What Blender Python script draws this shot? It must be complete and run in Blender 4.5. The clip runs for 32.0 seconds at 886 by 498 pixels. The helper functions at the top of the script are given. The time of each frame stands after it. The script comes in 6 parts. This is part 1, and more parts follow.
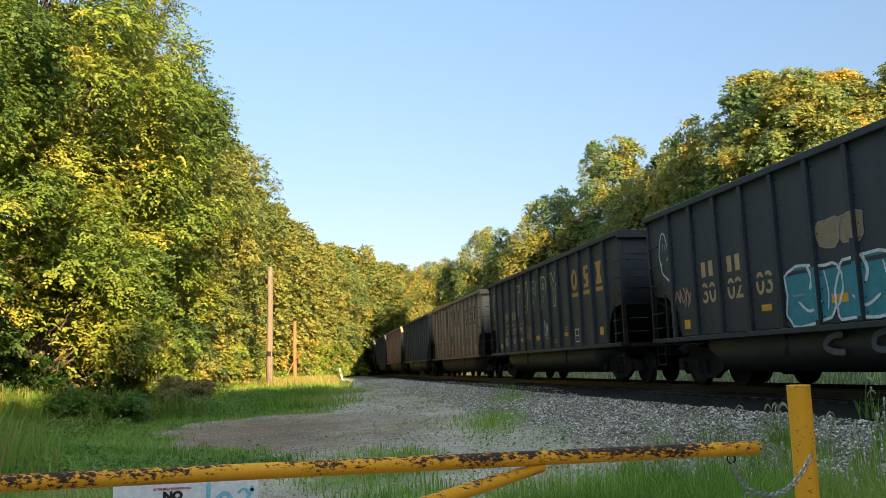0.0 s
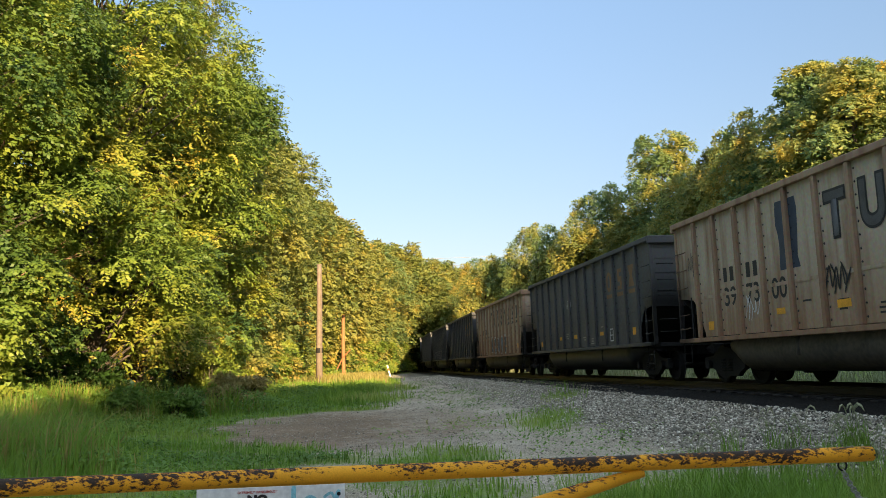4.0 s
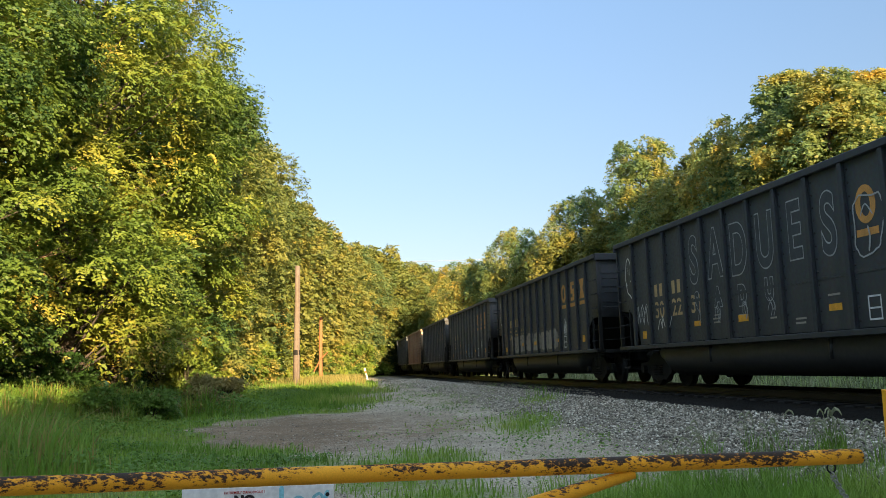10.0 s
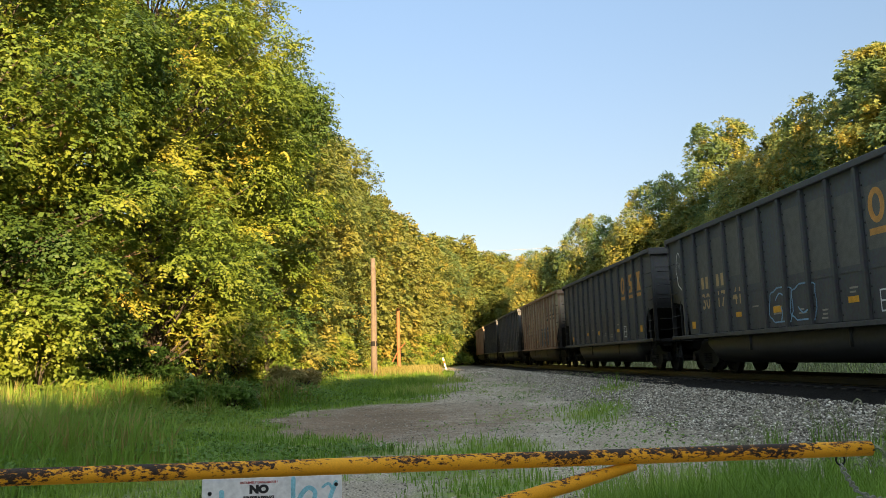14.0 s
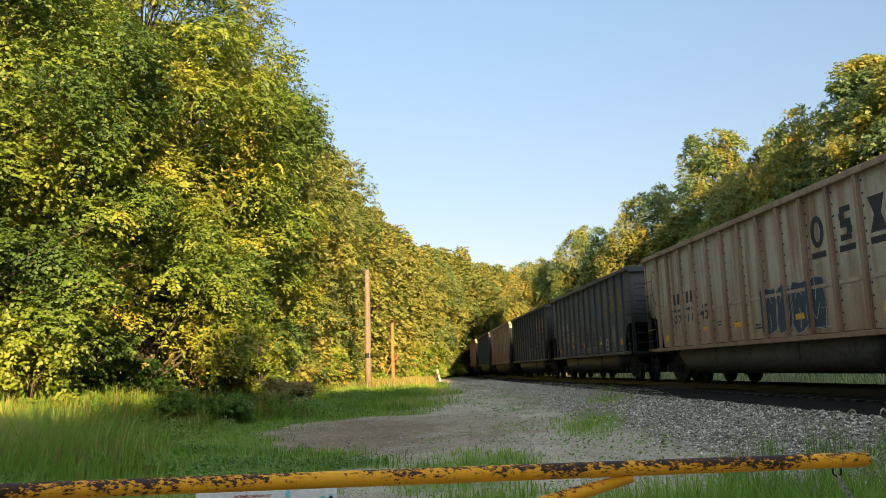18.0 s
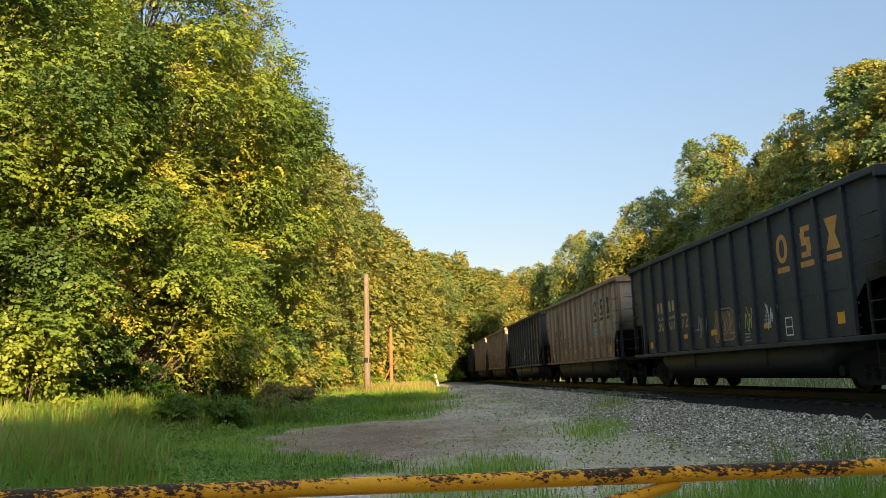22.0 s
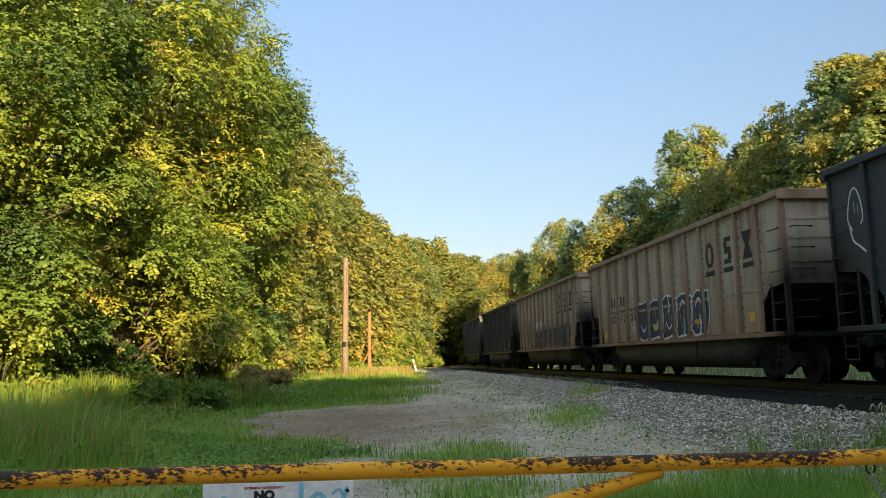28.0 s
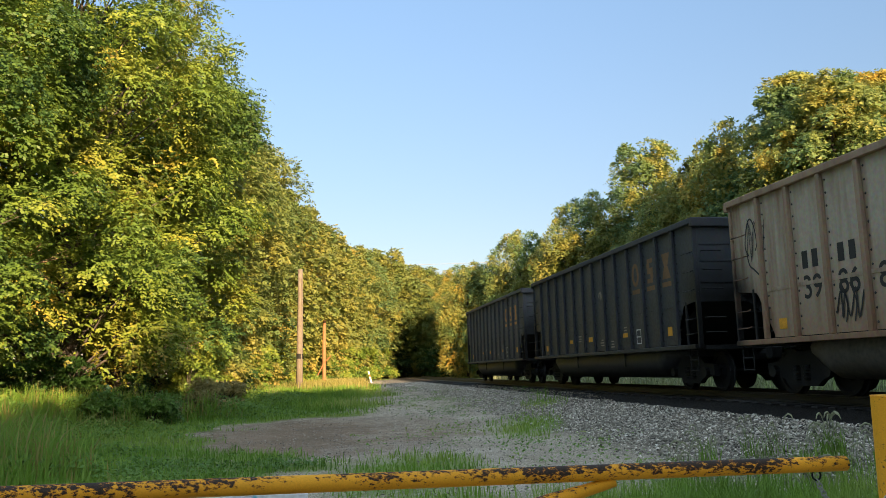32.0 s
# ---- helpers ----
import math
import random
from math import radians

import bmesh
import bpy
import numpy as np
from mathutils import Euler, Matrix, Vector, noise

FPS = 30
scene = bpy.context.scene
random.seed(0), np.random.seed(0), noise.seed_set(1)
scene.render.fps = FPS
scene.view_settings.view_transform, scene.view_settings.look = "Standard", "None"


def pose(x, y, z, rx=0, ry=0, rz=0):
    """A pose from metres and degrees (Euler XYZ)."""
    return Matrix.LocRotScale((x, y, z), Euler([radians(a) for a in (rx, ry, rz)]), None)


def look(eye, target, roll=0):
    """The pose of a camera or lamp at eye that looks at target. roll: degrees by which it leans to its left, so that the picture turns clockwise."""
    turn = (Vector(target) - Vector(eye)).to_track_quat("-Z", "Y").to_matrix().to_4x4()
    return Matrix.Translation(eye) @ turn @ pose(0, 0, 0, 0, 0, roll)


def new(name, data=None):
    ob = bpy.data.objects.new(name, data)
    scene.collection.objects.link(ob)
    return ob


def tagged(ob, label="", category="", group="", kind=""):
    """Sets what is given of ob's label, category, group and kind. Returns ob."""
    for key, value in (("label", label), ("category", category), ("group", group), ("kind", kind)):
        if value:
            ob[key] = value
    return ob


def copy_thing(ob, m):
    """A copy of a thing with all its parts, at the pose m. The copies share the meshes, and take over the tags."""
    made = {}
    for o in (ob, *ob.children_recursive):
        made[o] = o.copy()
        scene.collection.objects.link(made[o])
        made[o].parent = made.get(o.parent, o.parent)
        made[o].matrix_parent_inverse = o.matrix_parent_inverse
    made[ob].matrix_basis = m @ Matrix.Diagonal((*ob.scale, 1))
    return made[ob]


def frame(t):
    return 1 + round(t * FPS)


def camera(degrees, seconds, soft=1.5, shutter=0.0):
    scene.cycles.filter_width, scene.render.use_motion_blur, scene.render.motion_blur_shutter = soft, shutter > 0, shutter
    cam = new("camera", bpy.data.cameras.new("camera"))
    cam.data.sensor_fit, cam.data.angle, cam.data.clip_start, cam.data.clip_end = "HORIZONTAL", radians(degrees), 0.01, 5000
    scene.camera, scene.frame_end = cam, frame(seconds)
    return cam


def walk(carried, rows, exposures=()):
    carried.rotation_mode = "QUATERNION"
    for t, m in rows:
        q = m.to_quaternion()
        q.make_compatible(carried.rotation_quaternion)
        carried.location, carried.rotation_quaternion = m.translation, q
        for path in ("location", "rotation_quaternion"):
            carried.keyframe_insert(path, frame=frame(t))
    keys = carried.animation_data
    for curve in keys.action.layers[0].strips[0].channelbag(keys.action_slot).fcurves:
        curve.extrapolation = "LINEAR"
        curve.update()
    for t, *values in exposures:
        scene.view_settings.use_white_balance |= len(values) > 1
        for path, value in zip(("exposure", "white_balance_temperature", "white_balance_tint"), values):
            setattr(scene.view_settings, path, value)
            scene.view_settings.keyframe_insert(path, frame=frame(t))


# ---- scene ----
cam = camera(56.1, 32.0, soft=0.4)

# seconds, x, y, z, yaw, pitch, roll
PATH = [
    (0.0, -0.001, -0.010, 1.501, 0.293, 8.004, 2.056),
    (0.5, 0.007, -0.012, 1.499, 0.589, 8.039, 2.324),
    (1.0, 0.013, -0.006, 1.500, 0.587, 8.175, 2.302),
    (1.5, 0.012, 0.015, 1.496, 0.709, 8.145, 2.225),
    (2.0, -0.018, 0.055, 1.501, 1.063, 7.975, 2.140),
    (2.5, -0.083, 0.111, 1.514, 1.636, 8.067, 2.072),
    (3.0, -0.133, 0.160, 1.517, 2.226, 8.003, 1.988),
    (3.5, -0.160, 0.169, 1.513, 2.875, 7.885, 1.910),
    (4.0, -0.181, 0.167, 1.513, 3.402, 7.906, 1.841),
    (4.5, -0.224, 0.185, 1.508, 4.173, 7.913, 1.714),
    (6.5, -0.229, 0.190, 1.507, 4.361, 7.814, 1.602),
    (7.0, -0.228, 0.181, 1.513, 4.213, 7.902, 1.296),
    (7.5, -0.222, 0.177, 1.513, 3.890, 8.138, 1.132),
    (8.0, -0.222, 0.183, 1.507, 3.443, 8.105, 1.149),
    (8.5, -0.229, 0.189, 1.506, 2.967, 8.092, 1.293),
    (9.0, -0.233, 0.199, 1.505, 2.745, 8.128, 1.482),
    (9.5, -0.241, 0.210, 1.501, 2.407, 8.087, 1.563),
    (10.0, -0.237, 0.207, 1.499, 1.826, 8.089, 1.445),
    (10.5, -0.220, 0.204, 1.503, 1.498, 8.112, 1.353),
    (11.0, -0.158, 0.189, 1.508, 1.420, 8.046, 1.518),
    (11.5, -0.043, 0.125, 1.520, 3.339, 7.987, 1.521),
    (12.0, 0.053, 0.063, 1.516, 5.355, 7.755, 1.974),
    (12.5, 0.078, 0.053, 1.516, 6.166, 7.448, 2.648),
    (13.0, 0.070, 0.058, 1.520, 6.822, 7.482, 2.534),
    (13.5, 0.068, 0.070, 1.521, 7.189, 7.464, 2.315),
    (14.0, 0.078, 0.066, 1.521, 7.374, 7.526, 2.024),
    (14.5, 0.079, 0.066, 1.518, 7.404, 7.548, 1.920),
    (16.5, 0.072, 0.070, 1.523, 7.308, 7.678, 2.115),
    (17.0, 0.070, 0.067, 1.525, 7.205, 7.870, 2.133),
    (17.5, 0.072, 0.064, 1.523, 7.117, 8.107, 2.164),
    (18.0, 0.072, 0.074, 1.522, 6.977, 8.307, 2.190),
    (18.5, 0.066, 0.068, 1.521, 6.839, 8.551, 2.128),
    (19.0, 0.059, 0.065, 1.517, 6.823, 8.767, 2.159),
    (19.5, 0.058, 0.059, 1.519, 6.827, 8.834, 2.064),
    (20.0, 0.057, 0.052, 1.517, 6.989, 8.894, 1.908),
    (20.5, 0.052, 0.067, 1.517, 7.173, 8.840, 1.926),
    (21.0, 0.028, 0.110, 1.517, 7.255, 8.816, 1.926),
    (21.5, -0.029, 0.176, 1.519, 7.015, 8.844, 2.007),
    (22.0, -0.101, 0.228, 1.509, 6.739, 8.635, 2.112),
    (22.5, -0.135, 0.255, 1.515, 6.593, 8.421, 2.194),
    (23.0, -0.152, 0.266, 1.513, 6.580, 8.110, 2.128),
    (23.5, -0.157, 0.260, 1.509, 6.562, 7.750, 1.987),
    (24.0, -0.157, 0.250, 1.509, 6.558, 7.557, 1.827),
    (24.5, -0.157, 0.242, 1.513, 6.741, 7.476, 1.712),
    (26.5, -0.139, 0.251, 1.513, 6.513, 7.584, 1.363),
    (27.0, -0.135, 0.248, 1.510, 6.108, 7.672, 1.381),
    (27.5, -0.134, 0.244, 1.508, 5.633, 7.645, 1.364),
    (28.0, -0.133, 0.248, 1.513, 5.209, 7.597, 1.309),
    (28.5, -0.127, 0.246, 1.512, 4.828, 7.594, 1.309),
    (29.0, -0.130, 0.240, 1.513, 4.508, 7.625, 1.320),
    (29.5, -0.132, 0.239, 1.512, 4.317, 7.610, 1.416),
    (30.0, -0.134, 0.237, 1.511, 3.783, 7.647, 1.518),
    (30.5, -0.135, 0.236, 1.514, 3.302, 7.818, 1.516),
    (31.0, -0.137, 0.237, 1.512, 2.915, 8.022, 1.602),
    (31.5, -0.138, 0.232, 1.512, 2.528, 8.111, 1.563),
    (32.0, -0.133, 0.242, 1.512, 2.174, 8.302, 1.587),
]
walk(cam, [(t, pose(x, y, z, 90 + p, r, w)) for t, x, y, z, w, p, r in PATH], exposures=[(0.0, 2.08, 7050, 12), (4.0, 1.98, 7200, 13), (8.0, 1.97, 6850, 12), (10.0, 1.99, 6900, 12), (14.0, 1.99, 7600, 14), (17.0, 2.01, 7850, 15), (20.0, 1.94, 7300, 12), (23.0, 1.92, 7650, 14), (28.0, 1.92, 7250, 12), (32.0, 1.94, 7000, 12)])

# ---- light ----
SUN_EL, SUN_AZ = 15.0, 158.0     # degrees; azimuth clockwise from +y
world = bpy.data.worlds.new("world")
scene.world = world
world.use_nodes = True
wn = world.node_tree
sky = wn.nodes.new("ShaderNodeTexSky")
sky.sky_type, sky.sun_disc = "NISHITA", False
sky.sun_elevation, sky.sun_rotation = radians(SUN_EL), radians(SUN_AZ)
sky.air_density, sky.dust_density, sky.ozone_density = 1.0, 0.6, 1.4
haze = wn.nodes.new("ShaderNodeMixRGB")
haze.blend_type = "MULTIPLY"
haze.inputs["Fac"].default_value, haze.inputs["Color2"].default_value = 1.0, (0.99, 0.985, 0.985, 1)
wn.links.new(sky.outputs["Color"], haze.inputs["Color1"])
# sky dimmed low and brightened overhead, all round, to add fill light below
sky_co, up_z, rise, fall = wn.nodes.new("ShaderNodeTexCoord"), wn.nodes.new("ShaderNodeSeparateXYZ"), wn.nodes.new("ShaderNodeValToRGB"), wn.nodes.new("ShaderNodeMixRGB")
wn.links.new(sky_co.outputs["Generated"], up_z.inputs["Vector"])
wn.links.new(up_z.outputs["Z"], rise.inputs["Fac"])
for place, tint in ((0.0, (0.298, 0.265, 0.278)), (0.2, (0.41, 0.41, 0.437)), (0.45, (0.565, 0.61, 0.65)), (1.0, (3.5, 2.93, 2.2))):
    e = rise.color_ramp.elements[0] if place == 0 else rise.color_ramp.elements[-1] if place == 1 else rise.color_ramp.elements.new(place)
    e.color = (*tint, 1)
fall.blend_type = "MULTIPLY"
fall.inputs["Fac"].default_value = 1.0
wn.links.new(haze.outputs["Color"], fall.inputs["Color1"])
wn.links.new(rise.outputs["Color"], fall.inputs["Color2"])
wn.links.new(fall.outputs["Color"], wn.nodes["Background"].inputs["Color"])
wn.nodes["Background"].inputs["Strength"].default_value = 0.112
lamp = bpy.data.lights.new("sun", "SUN")
lamp.energy, lamp.angle, lamp.color = 4.7, radians(0.6), (1.0, 0.755, 0.455)
sun = new("sun", lamp)
SUN_TO = Vector((math.sin(radians(SUN_AZ)) * math.cos(radians(SUN_EL)), math.cos(radians(SUN_AZ)) * math.cos(radians(SUN_EL)), math.sin(radians(SUN_EL))))
sun.matrix_world = look(SUN_TO * 200, (0, 0, 0))

# ---- materials ----
def mat(name, base, rough=0.8, metal=0.0, vary=0.25, scale=8.0, bump=0.0, second=None, bump_scale=60.0, spec=0.5):
    """A plain material with two scales of colour variation and fine relief."""
    m = bpy.data.materials.new(name)
    m.use_nodes = True
    n, l = m.node_tree.nodes, m.node_tree.links
    b = n["Principled BSDF"]
    co = n.new("ShaderNodeTexCoord")
    big, fine = n.new("ShaderNodeTexNoise"), n.new("ShaderNodeTexNoise")
    big.inputs["Scale"].default_value, big.inputs["Detail"].default_value = scale, 5
    fine.inputs["Scale"].default_value, fine.inputs["Detail"].default_value = scale * 9, 3
    add = n.new("ShaderNodeMath")
    add.operation = "ADD"
    ramp = n.new("ShaderNodeValToRGB")
    sec = second or tuple(c * (1 - vary) for c in base)
    ramp.color_ramp.elements[0].position, ramp.color_ramp.elements[1].position = 0.35, 0.65
    ramp.color_ramp.elements[0].color, ramp.color_ramp.elements[1].color = (*sec, 1), (*[min(1, c * (1 + vary * 0.6)) for c in base], 1)
    half = n.new("ShaderNodeMath")
    half.operation = "MULTIPLY"
    half.inputs[1].default_value = 0.5
    for t in (big, fine):
        l.new(co.outputs["Object"], t.inputs["Vector"])
    l.new(big.outputs["Fac"], add.inputs[0])
    l.new(fine.outputs["Fac"], add.inputs[1])
    l.new(add.outputs[0], half.inputs[0])
    l.new(half.outputs[0], ramp.inputs["Fac"])
    l.new(ramp.outputs["Color"], b.inputs["Base Color"])
    b.inputs["Roughness"].default_value, b.inputs["Metallic"].default_value = rough, metal
    b.inputs["Specular IOR Level"].default_value = spec
    if bump:
        bp = n.new("ShaderNodeBump")
        bp.inputs["Strength"].default_value, bp.inputs["Distance"].default_value = bump, 0.02
        grain = n.new("ShaderNodeTexNoise")
        grain.inputs["Scale"].default_value, grain.inputs["Detail"].default_value = bump_scale, 6
        l.new(co.outputs["Object"], grain.inputs["Vector"])
        l.new(grain.outputs["Fac"], bp.inputs["Height"])
        l.new(bp.outputs["Normal"], b.inputs["Normal"])
    return m


def leaf_mat(name, stops, trans=0.34, rough=0.5):
    """Leaves: each leaf takes its own colour between the stops, in drifts, and lets some light through."""
    m = bpy.data.materials.new(name)
    m.use_nodes = True
    n, l = m.node_tree.nodes, m.node_tree.links
    b, out = n["Principled BSDF"], n["Material Output"]
    geo, co, ns = n.new("ShaderNodeNewGeometry"), n.new("ShaderNodeTexCoord"), n.new("ShaderNodeTexNoise")
    ns.inputs["Scale"].default_value, ns.inputs["Detail"].default_value = 0.34, 3
    l.new(co.outputs["Object"], ns.inputs["Vector"])
    oi = n.new("ShaderNodeObjectInfo")
    mix = n.new("ShaderNodeMath")
    mix.operation = "MULTIPLY_ADD"
    mix.inputs[1].default_value = 0.16
    l.new(geo.outputs["Random Per Island"], mix.inputs[0])
    sh = n.new("ShaderNodeMath")
    sh.operation = "MULTIPLY_ADD"
    sh.inputs[1].default_value, sh.inputs[2].default_value = 2.3, -0.95
    l.new(ns.outputs["Fac"], sh.inputs[0])
    sh2 = n.new("ShaderNodeMath")
    sh2.operation = "MULTIPLY_ADD"
    sh2.inputs[1].default_value = 0.28
    l.new(oi.outputs["Random"], sh2.inputs[0])
    l.new(sh.outputs[0], sh2.inputs[2])
    l.new(sh2.outputs[0], mix.inputs[2])
    ramp = n.new("ShaderNodeValToRGB")
    els = ramp.color_ramp.elements
    while len(els) < len(stops):
        els.new(0.5)
    for e, (p, c) in zip(els, stops):
        e.position, e.color = p, (*c, 1)
    l.new(mix.outputs[0], ramp.inputs["Fac"])
    l.new(ramp.outputs["Color"], b.inputs["Base Color"])
    b.inputs["Roughness"].default_value, b.inputs["Specular IOR Level"].default_value = rough, 0.25
    tr, ms = n.new("ShaderNodeBsdfTranslucent"), n.new("ShaderNodeMixShader")
    ms.inputs[0].default_value = trans
    l.new(ramp.outputs["Color"], tr.inputs["Color"])
    l.new(b.outputs[0], ms.inputs[1])
    l.new(tr.outputs[0], ms.inputs[2])
    l.new(ms.outputs[0], out.inputs["Surface"])
    return m


M_BARK = mat("bark", (0.075, 0.06, 0.048), 0.95, vary=0.5, scale=6, bump=0.8)
M_RAIL = mat("rail_steel", (0.022, 0.018, 0.016), 0.5, metal=0.2, scale=3)
M_POLE = mat("weathered_pole", (0.165, 0.13, 0.10), 0.9, scale=5, bump=0.5)
M_SIGN = mat("sign_white", (0.75, 0.75, 0.74), 0.5, scale=5)

# ---- plan ----
# The track: s runs along it, away from the camera; d is metres to its right. It bends gently to the right, and sharply far off.
TRACK_A, TRACK_D, RAIL_Z = radians(12.08), 10.46, 0.85
SPEED, CAR_PITCH, FIRST_GAP = 7.66, 16.2, 19.27
STEP_S, LOW_S = 0.5, -80.0


def lay_track():
    """Points and headings of the middle line at every half metre."""
    def bend(s):
        return 1 / 1070 if 0 < s < 45 else 1 / 2500 if 45 <= s < 98 else 1 / 150 if s >= 98 else 0.0
    out = []
    for sign in (-1, 1):
        x, y, h, s = TRACK_D * math.cos(TRACK_A), TRACK_D * math.sin(TRACK_A), TRACK_A, 0.0
        run = []
        while abs(s) <= 240 if sign > 0 else abs(s) < -LOW_S:
            run.append((x, y, h))
            h2 = h - sign * bend(s) * STEP_S
            m = (h + h2) / 2
            x, y, h, s = x - sign * math.sin(m) * STEP_S, y + sign * math.cos(m) * STEP_S, h2, s + sign * STEP_S
        out.append(run)
    return out[0][:0:-1] + out[1]


LINE = lay_track()
LOW_S = -(len(LINE) - 481) * STEP_S


def track(s, d=0.0):
    """x, y and heading at s along the track, d to its right."""
    f = min(max((s - LOW_S) / STEP_S, 0.0), len(LINE) - 1.001)
    i = int(f)
    (x, y, h), (x1, y1, h1) = LINE[i], LINE[i + 1]
    f = (s - LOW_S) / STEP_S - i
    x, y, h = x + (x1 - x) * f, y + (y1 - y) * f, h + (h1 - h) * f
    return x + d * math.cos(h), y + d * math.sin(h), h


def side(x, y):
    """Metres to the right of the track's middle, and along it."""
    s = -x * math.sin(TRACK_A) + y * math.cos(TRACK_A)
    for _ in range(3):
        cx, cy, h = track(min(s, 150))
        s += -(x - cx) * math.sin(h) + (y - cy) * math.cos(h)
        s = min(max(s, -75), 150)
    cx, cy, h = track(s)
    return (x - cx) * math.cos(h) + (y - cy) * math.sin(h), s


def smooth(v, a, b):
    v = min(1.0, max(0.0, (v - a) / (b - a)))
    return v * v * (3 - 2 * v)


def ground_z(x, y):
    """The lie of the land: level by the gate, rising gently to the railway."""
    d, s = side(x, y)
    base = 0.55 * smooth(y, 4, 46)
    top = RAIL_Z - 0.21
    bed = smooth(abs(d), 6.5, 1.7) if d < 0 else smooth(d, 5.0, 1.7)
    z = base + (top - base) * bed
    if d > 6:
        z += 0.10 * (d - 6) * smooth(d, 6, 16)
    dl = -9.0 - d
    if dl > 5:
        z += 0.03 * (dl - 5)
    return z + 0.05 * noise.noise((x * 0.25, y * 0.25, 0.0)) * (1 - bed) + 0.03 * noise.noise((x * 0.9, y * 0.9, 3.0)) * (1 - bed * 0.6)


def link(name, verts, faces, material, parent=None, label="", smoothed=False):
    me = bpy.data.meshes.new(name)
    me.from_pydata(verts, [], faces)
    me.materials.append(material)
    if smoothed:
        me.polygons.foreach_set("use_smooth", [True] * len(me.polygons))
    me.update()
    ob = new(name, me)
    if parent is not None:
        ob.parent = parent
    if label:
        ob["label"] = label
    return ob


def part(name, bm, material, parent=None, label="", smoothed=False):
    """Links a bmesh as one mesh object under a thing or a part."""
    me = bpy.data.meshes.new(name)
    bm.to_mesh(me)
    bm.free()
    me.materials.append(material)
    if smoothed:
        me.polygons.foreach_set("use_smooth", [True] * len(me.polygons))
    ob = new(name, me)
    if parent is not None:
        ob.parent = parent
    if label:
        ob["label"] = label
    return ob


def thing(name, m, label, category, group="", kind=""):
    ob = new(name)
    ob.empty_display_size = 0.3
    ob.matrix_world = m
    return tagged(ob, label, category, group, kind)


def box(bm, x0, x1, y0, y1, z0, z1, bevel=0.0, m=None):
    v = [bm.verts.new(p) for p in ((x0, y0, z0), (x1, y0, z0), (x1, y1, z0), (x0, y1, z0), (x0, y0, z1), (x1, y0, z1), (x1, y1, z1), (x0, y1, z1))]
    f = [bm.faces.new([v[i] for i in q]) for q in ((0, 3, 2, 1), (4, 5, 6, 7), (0, 1, 5, 4), (1, 2, 6, 5), (2, 3, 7, 6), (3, 0, 4, 7))]
    if bevel:
        es = list({e for q in f for e in q.edges})
        r = bmesh.ops.bevel(bm, geom=es, offset=bevel, segments=1, affect="EDGES")
        v = list({w for q in r["faces"] for w in q.verts} | {w for w in v if w.is_valid})
    if m is not None:
        bmesh.ops.transform(bm, matrix=m, verts=v)
    return bm


def tube(bm, pts, radii, sides=8, cap=True):
    """A round pipe through points, with a radius at each."""
    if not isinstance(radii, (list, tuple)):
        radii = [radii] * len(pts)
    pts = [Vector(p) for p in pts]
    rings = []
    ref = None
    for i, p in enumerate(pts):
        d = (pts[min(i + 1, len(pts) - 1)] - pts[max(i - 1, 0)]).normalized()
        if ref is None:
            ref = Vector((0, 0, 1)) if abs(d.z) < 0.9 else Vector((1, 0, 0))
        u = d.cross(ref).normalized()
        ref = u.cross(d)
        rings.append([bm.verts.new(p + (u * math.cos(k * math.tau / sides) + ref * math.sin(k * math.tau / sides)) * radii[i]) for k in range(sides)])
    for a, b in zip(rings, rings[1:]):
        for k in range(sides):
            bm.faces.new((a[k], b[k], b[(k + 1) % sides], a[(k + 1) % sides]))
    if cap:
        bm.faces.new(rings[0])
        bm.faces.new(rings[-1][::-1])
    return bm

# ---- ground ----
def in_blob(x, y, cx, cy, rx, ry):
    return max(0.0, 1 - math.hypot((x - cx) / rx, (y - cy) / ry))


def verge(y):
    """x of the left verge's edge."""
    pts = [(0, -2.2), (9, -2.6), (12, -3.0), (15, -4.2), (17, -5.6), (21, -6.6), (23.6, -6.2), (24.6, -3.6), (30, -4.1), (36, -4.9), (46, -5.9), (60, -8.0), (80, -11), (400, -11)]
    for (a, u), (b, v) in zip(pts, pts[1:]):
        if y < b:
            return u + (v - u) * (y - a) / (b - a)
    return -11


def grass_at(x, y):
    """How grassy the ground is, 0 to 1."""
    d, s = side(x, y)
    n = noise.noise((x * 0.7, y * 0.7, 5.0)) * 0.7 + noise.noise((x * 2.3, y * 2.3, 9.0)) * 0.35
    n2 = noise.noise((x * 0.35, y * 0.35, 15.0))
    g = smooth(verge(y) + n * 1.9 + n2 * 1.6 - x, -0.8, 0.8)
    if y < 17:
        g *= smooth(n, -0.75, -0.2) * 0.9 + 0.1
    for cx, cy, rx, ry, k in ((-1.1, 12.6, 1.6, 3.0, 1.6), (0.95, 19.5, 1.1, 3.2, 1.5), (2.0, 6.6, 2.2, 2.6, 2.2), (-0.6, 9.6, 1.3, 1.5, 1.5), (1.9, 25, 0.9, 3.0, 1.0), (-3.2, 13.6, 1.6, 1.0, 1.6)):
        g = max(g, min(1.0, in_blob(x, y, cx, cy, rx, ry) * k * (1 + n * 0.9)))
    if d > 4.0:
        g = max(g, smooth(d + n, 4.0, 5.2))
    return min(1.0, max(0.0, g))


def ballast_at(x, y):
    d, s = side(x, y)
    n = noise.noise((x * 0.9, y * 0.9, 2.0)) * 0.5
    return smooth(d + n, -6.0, -4.6) * smooth(d, 4.6, 3.6)


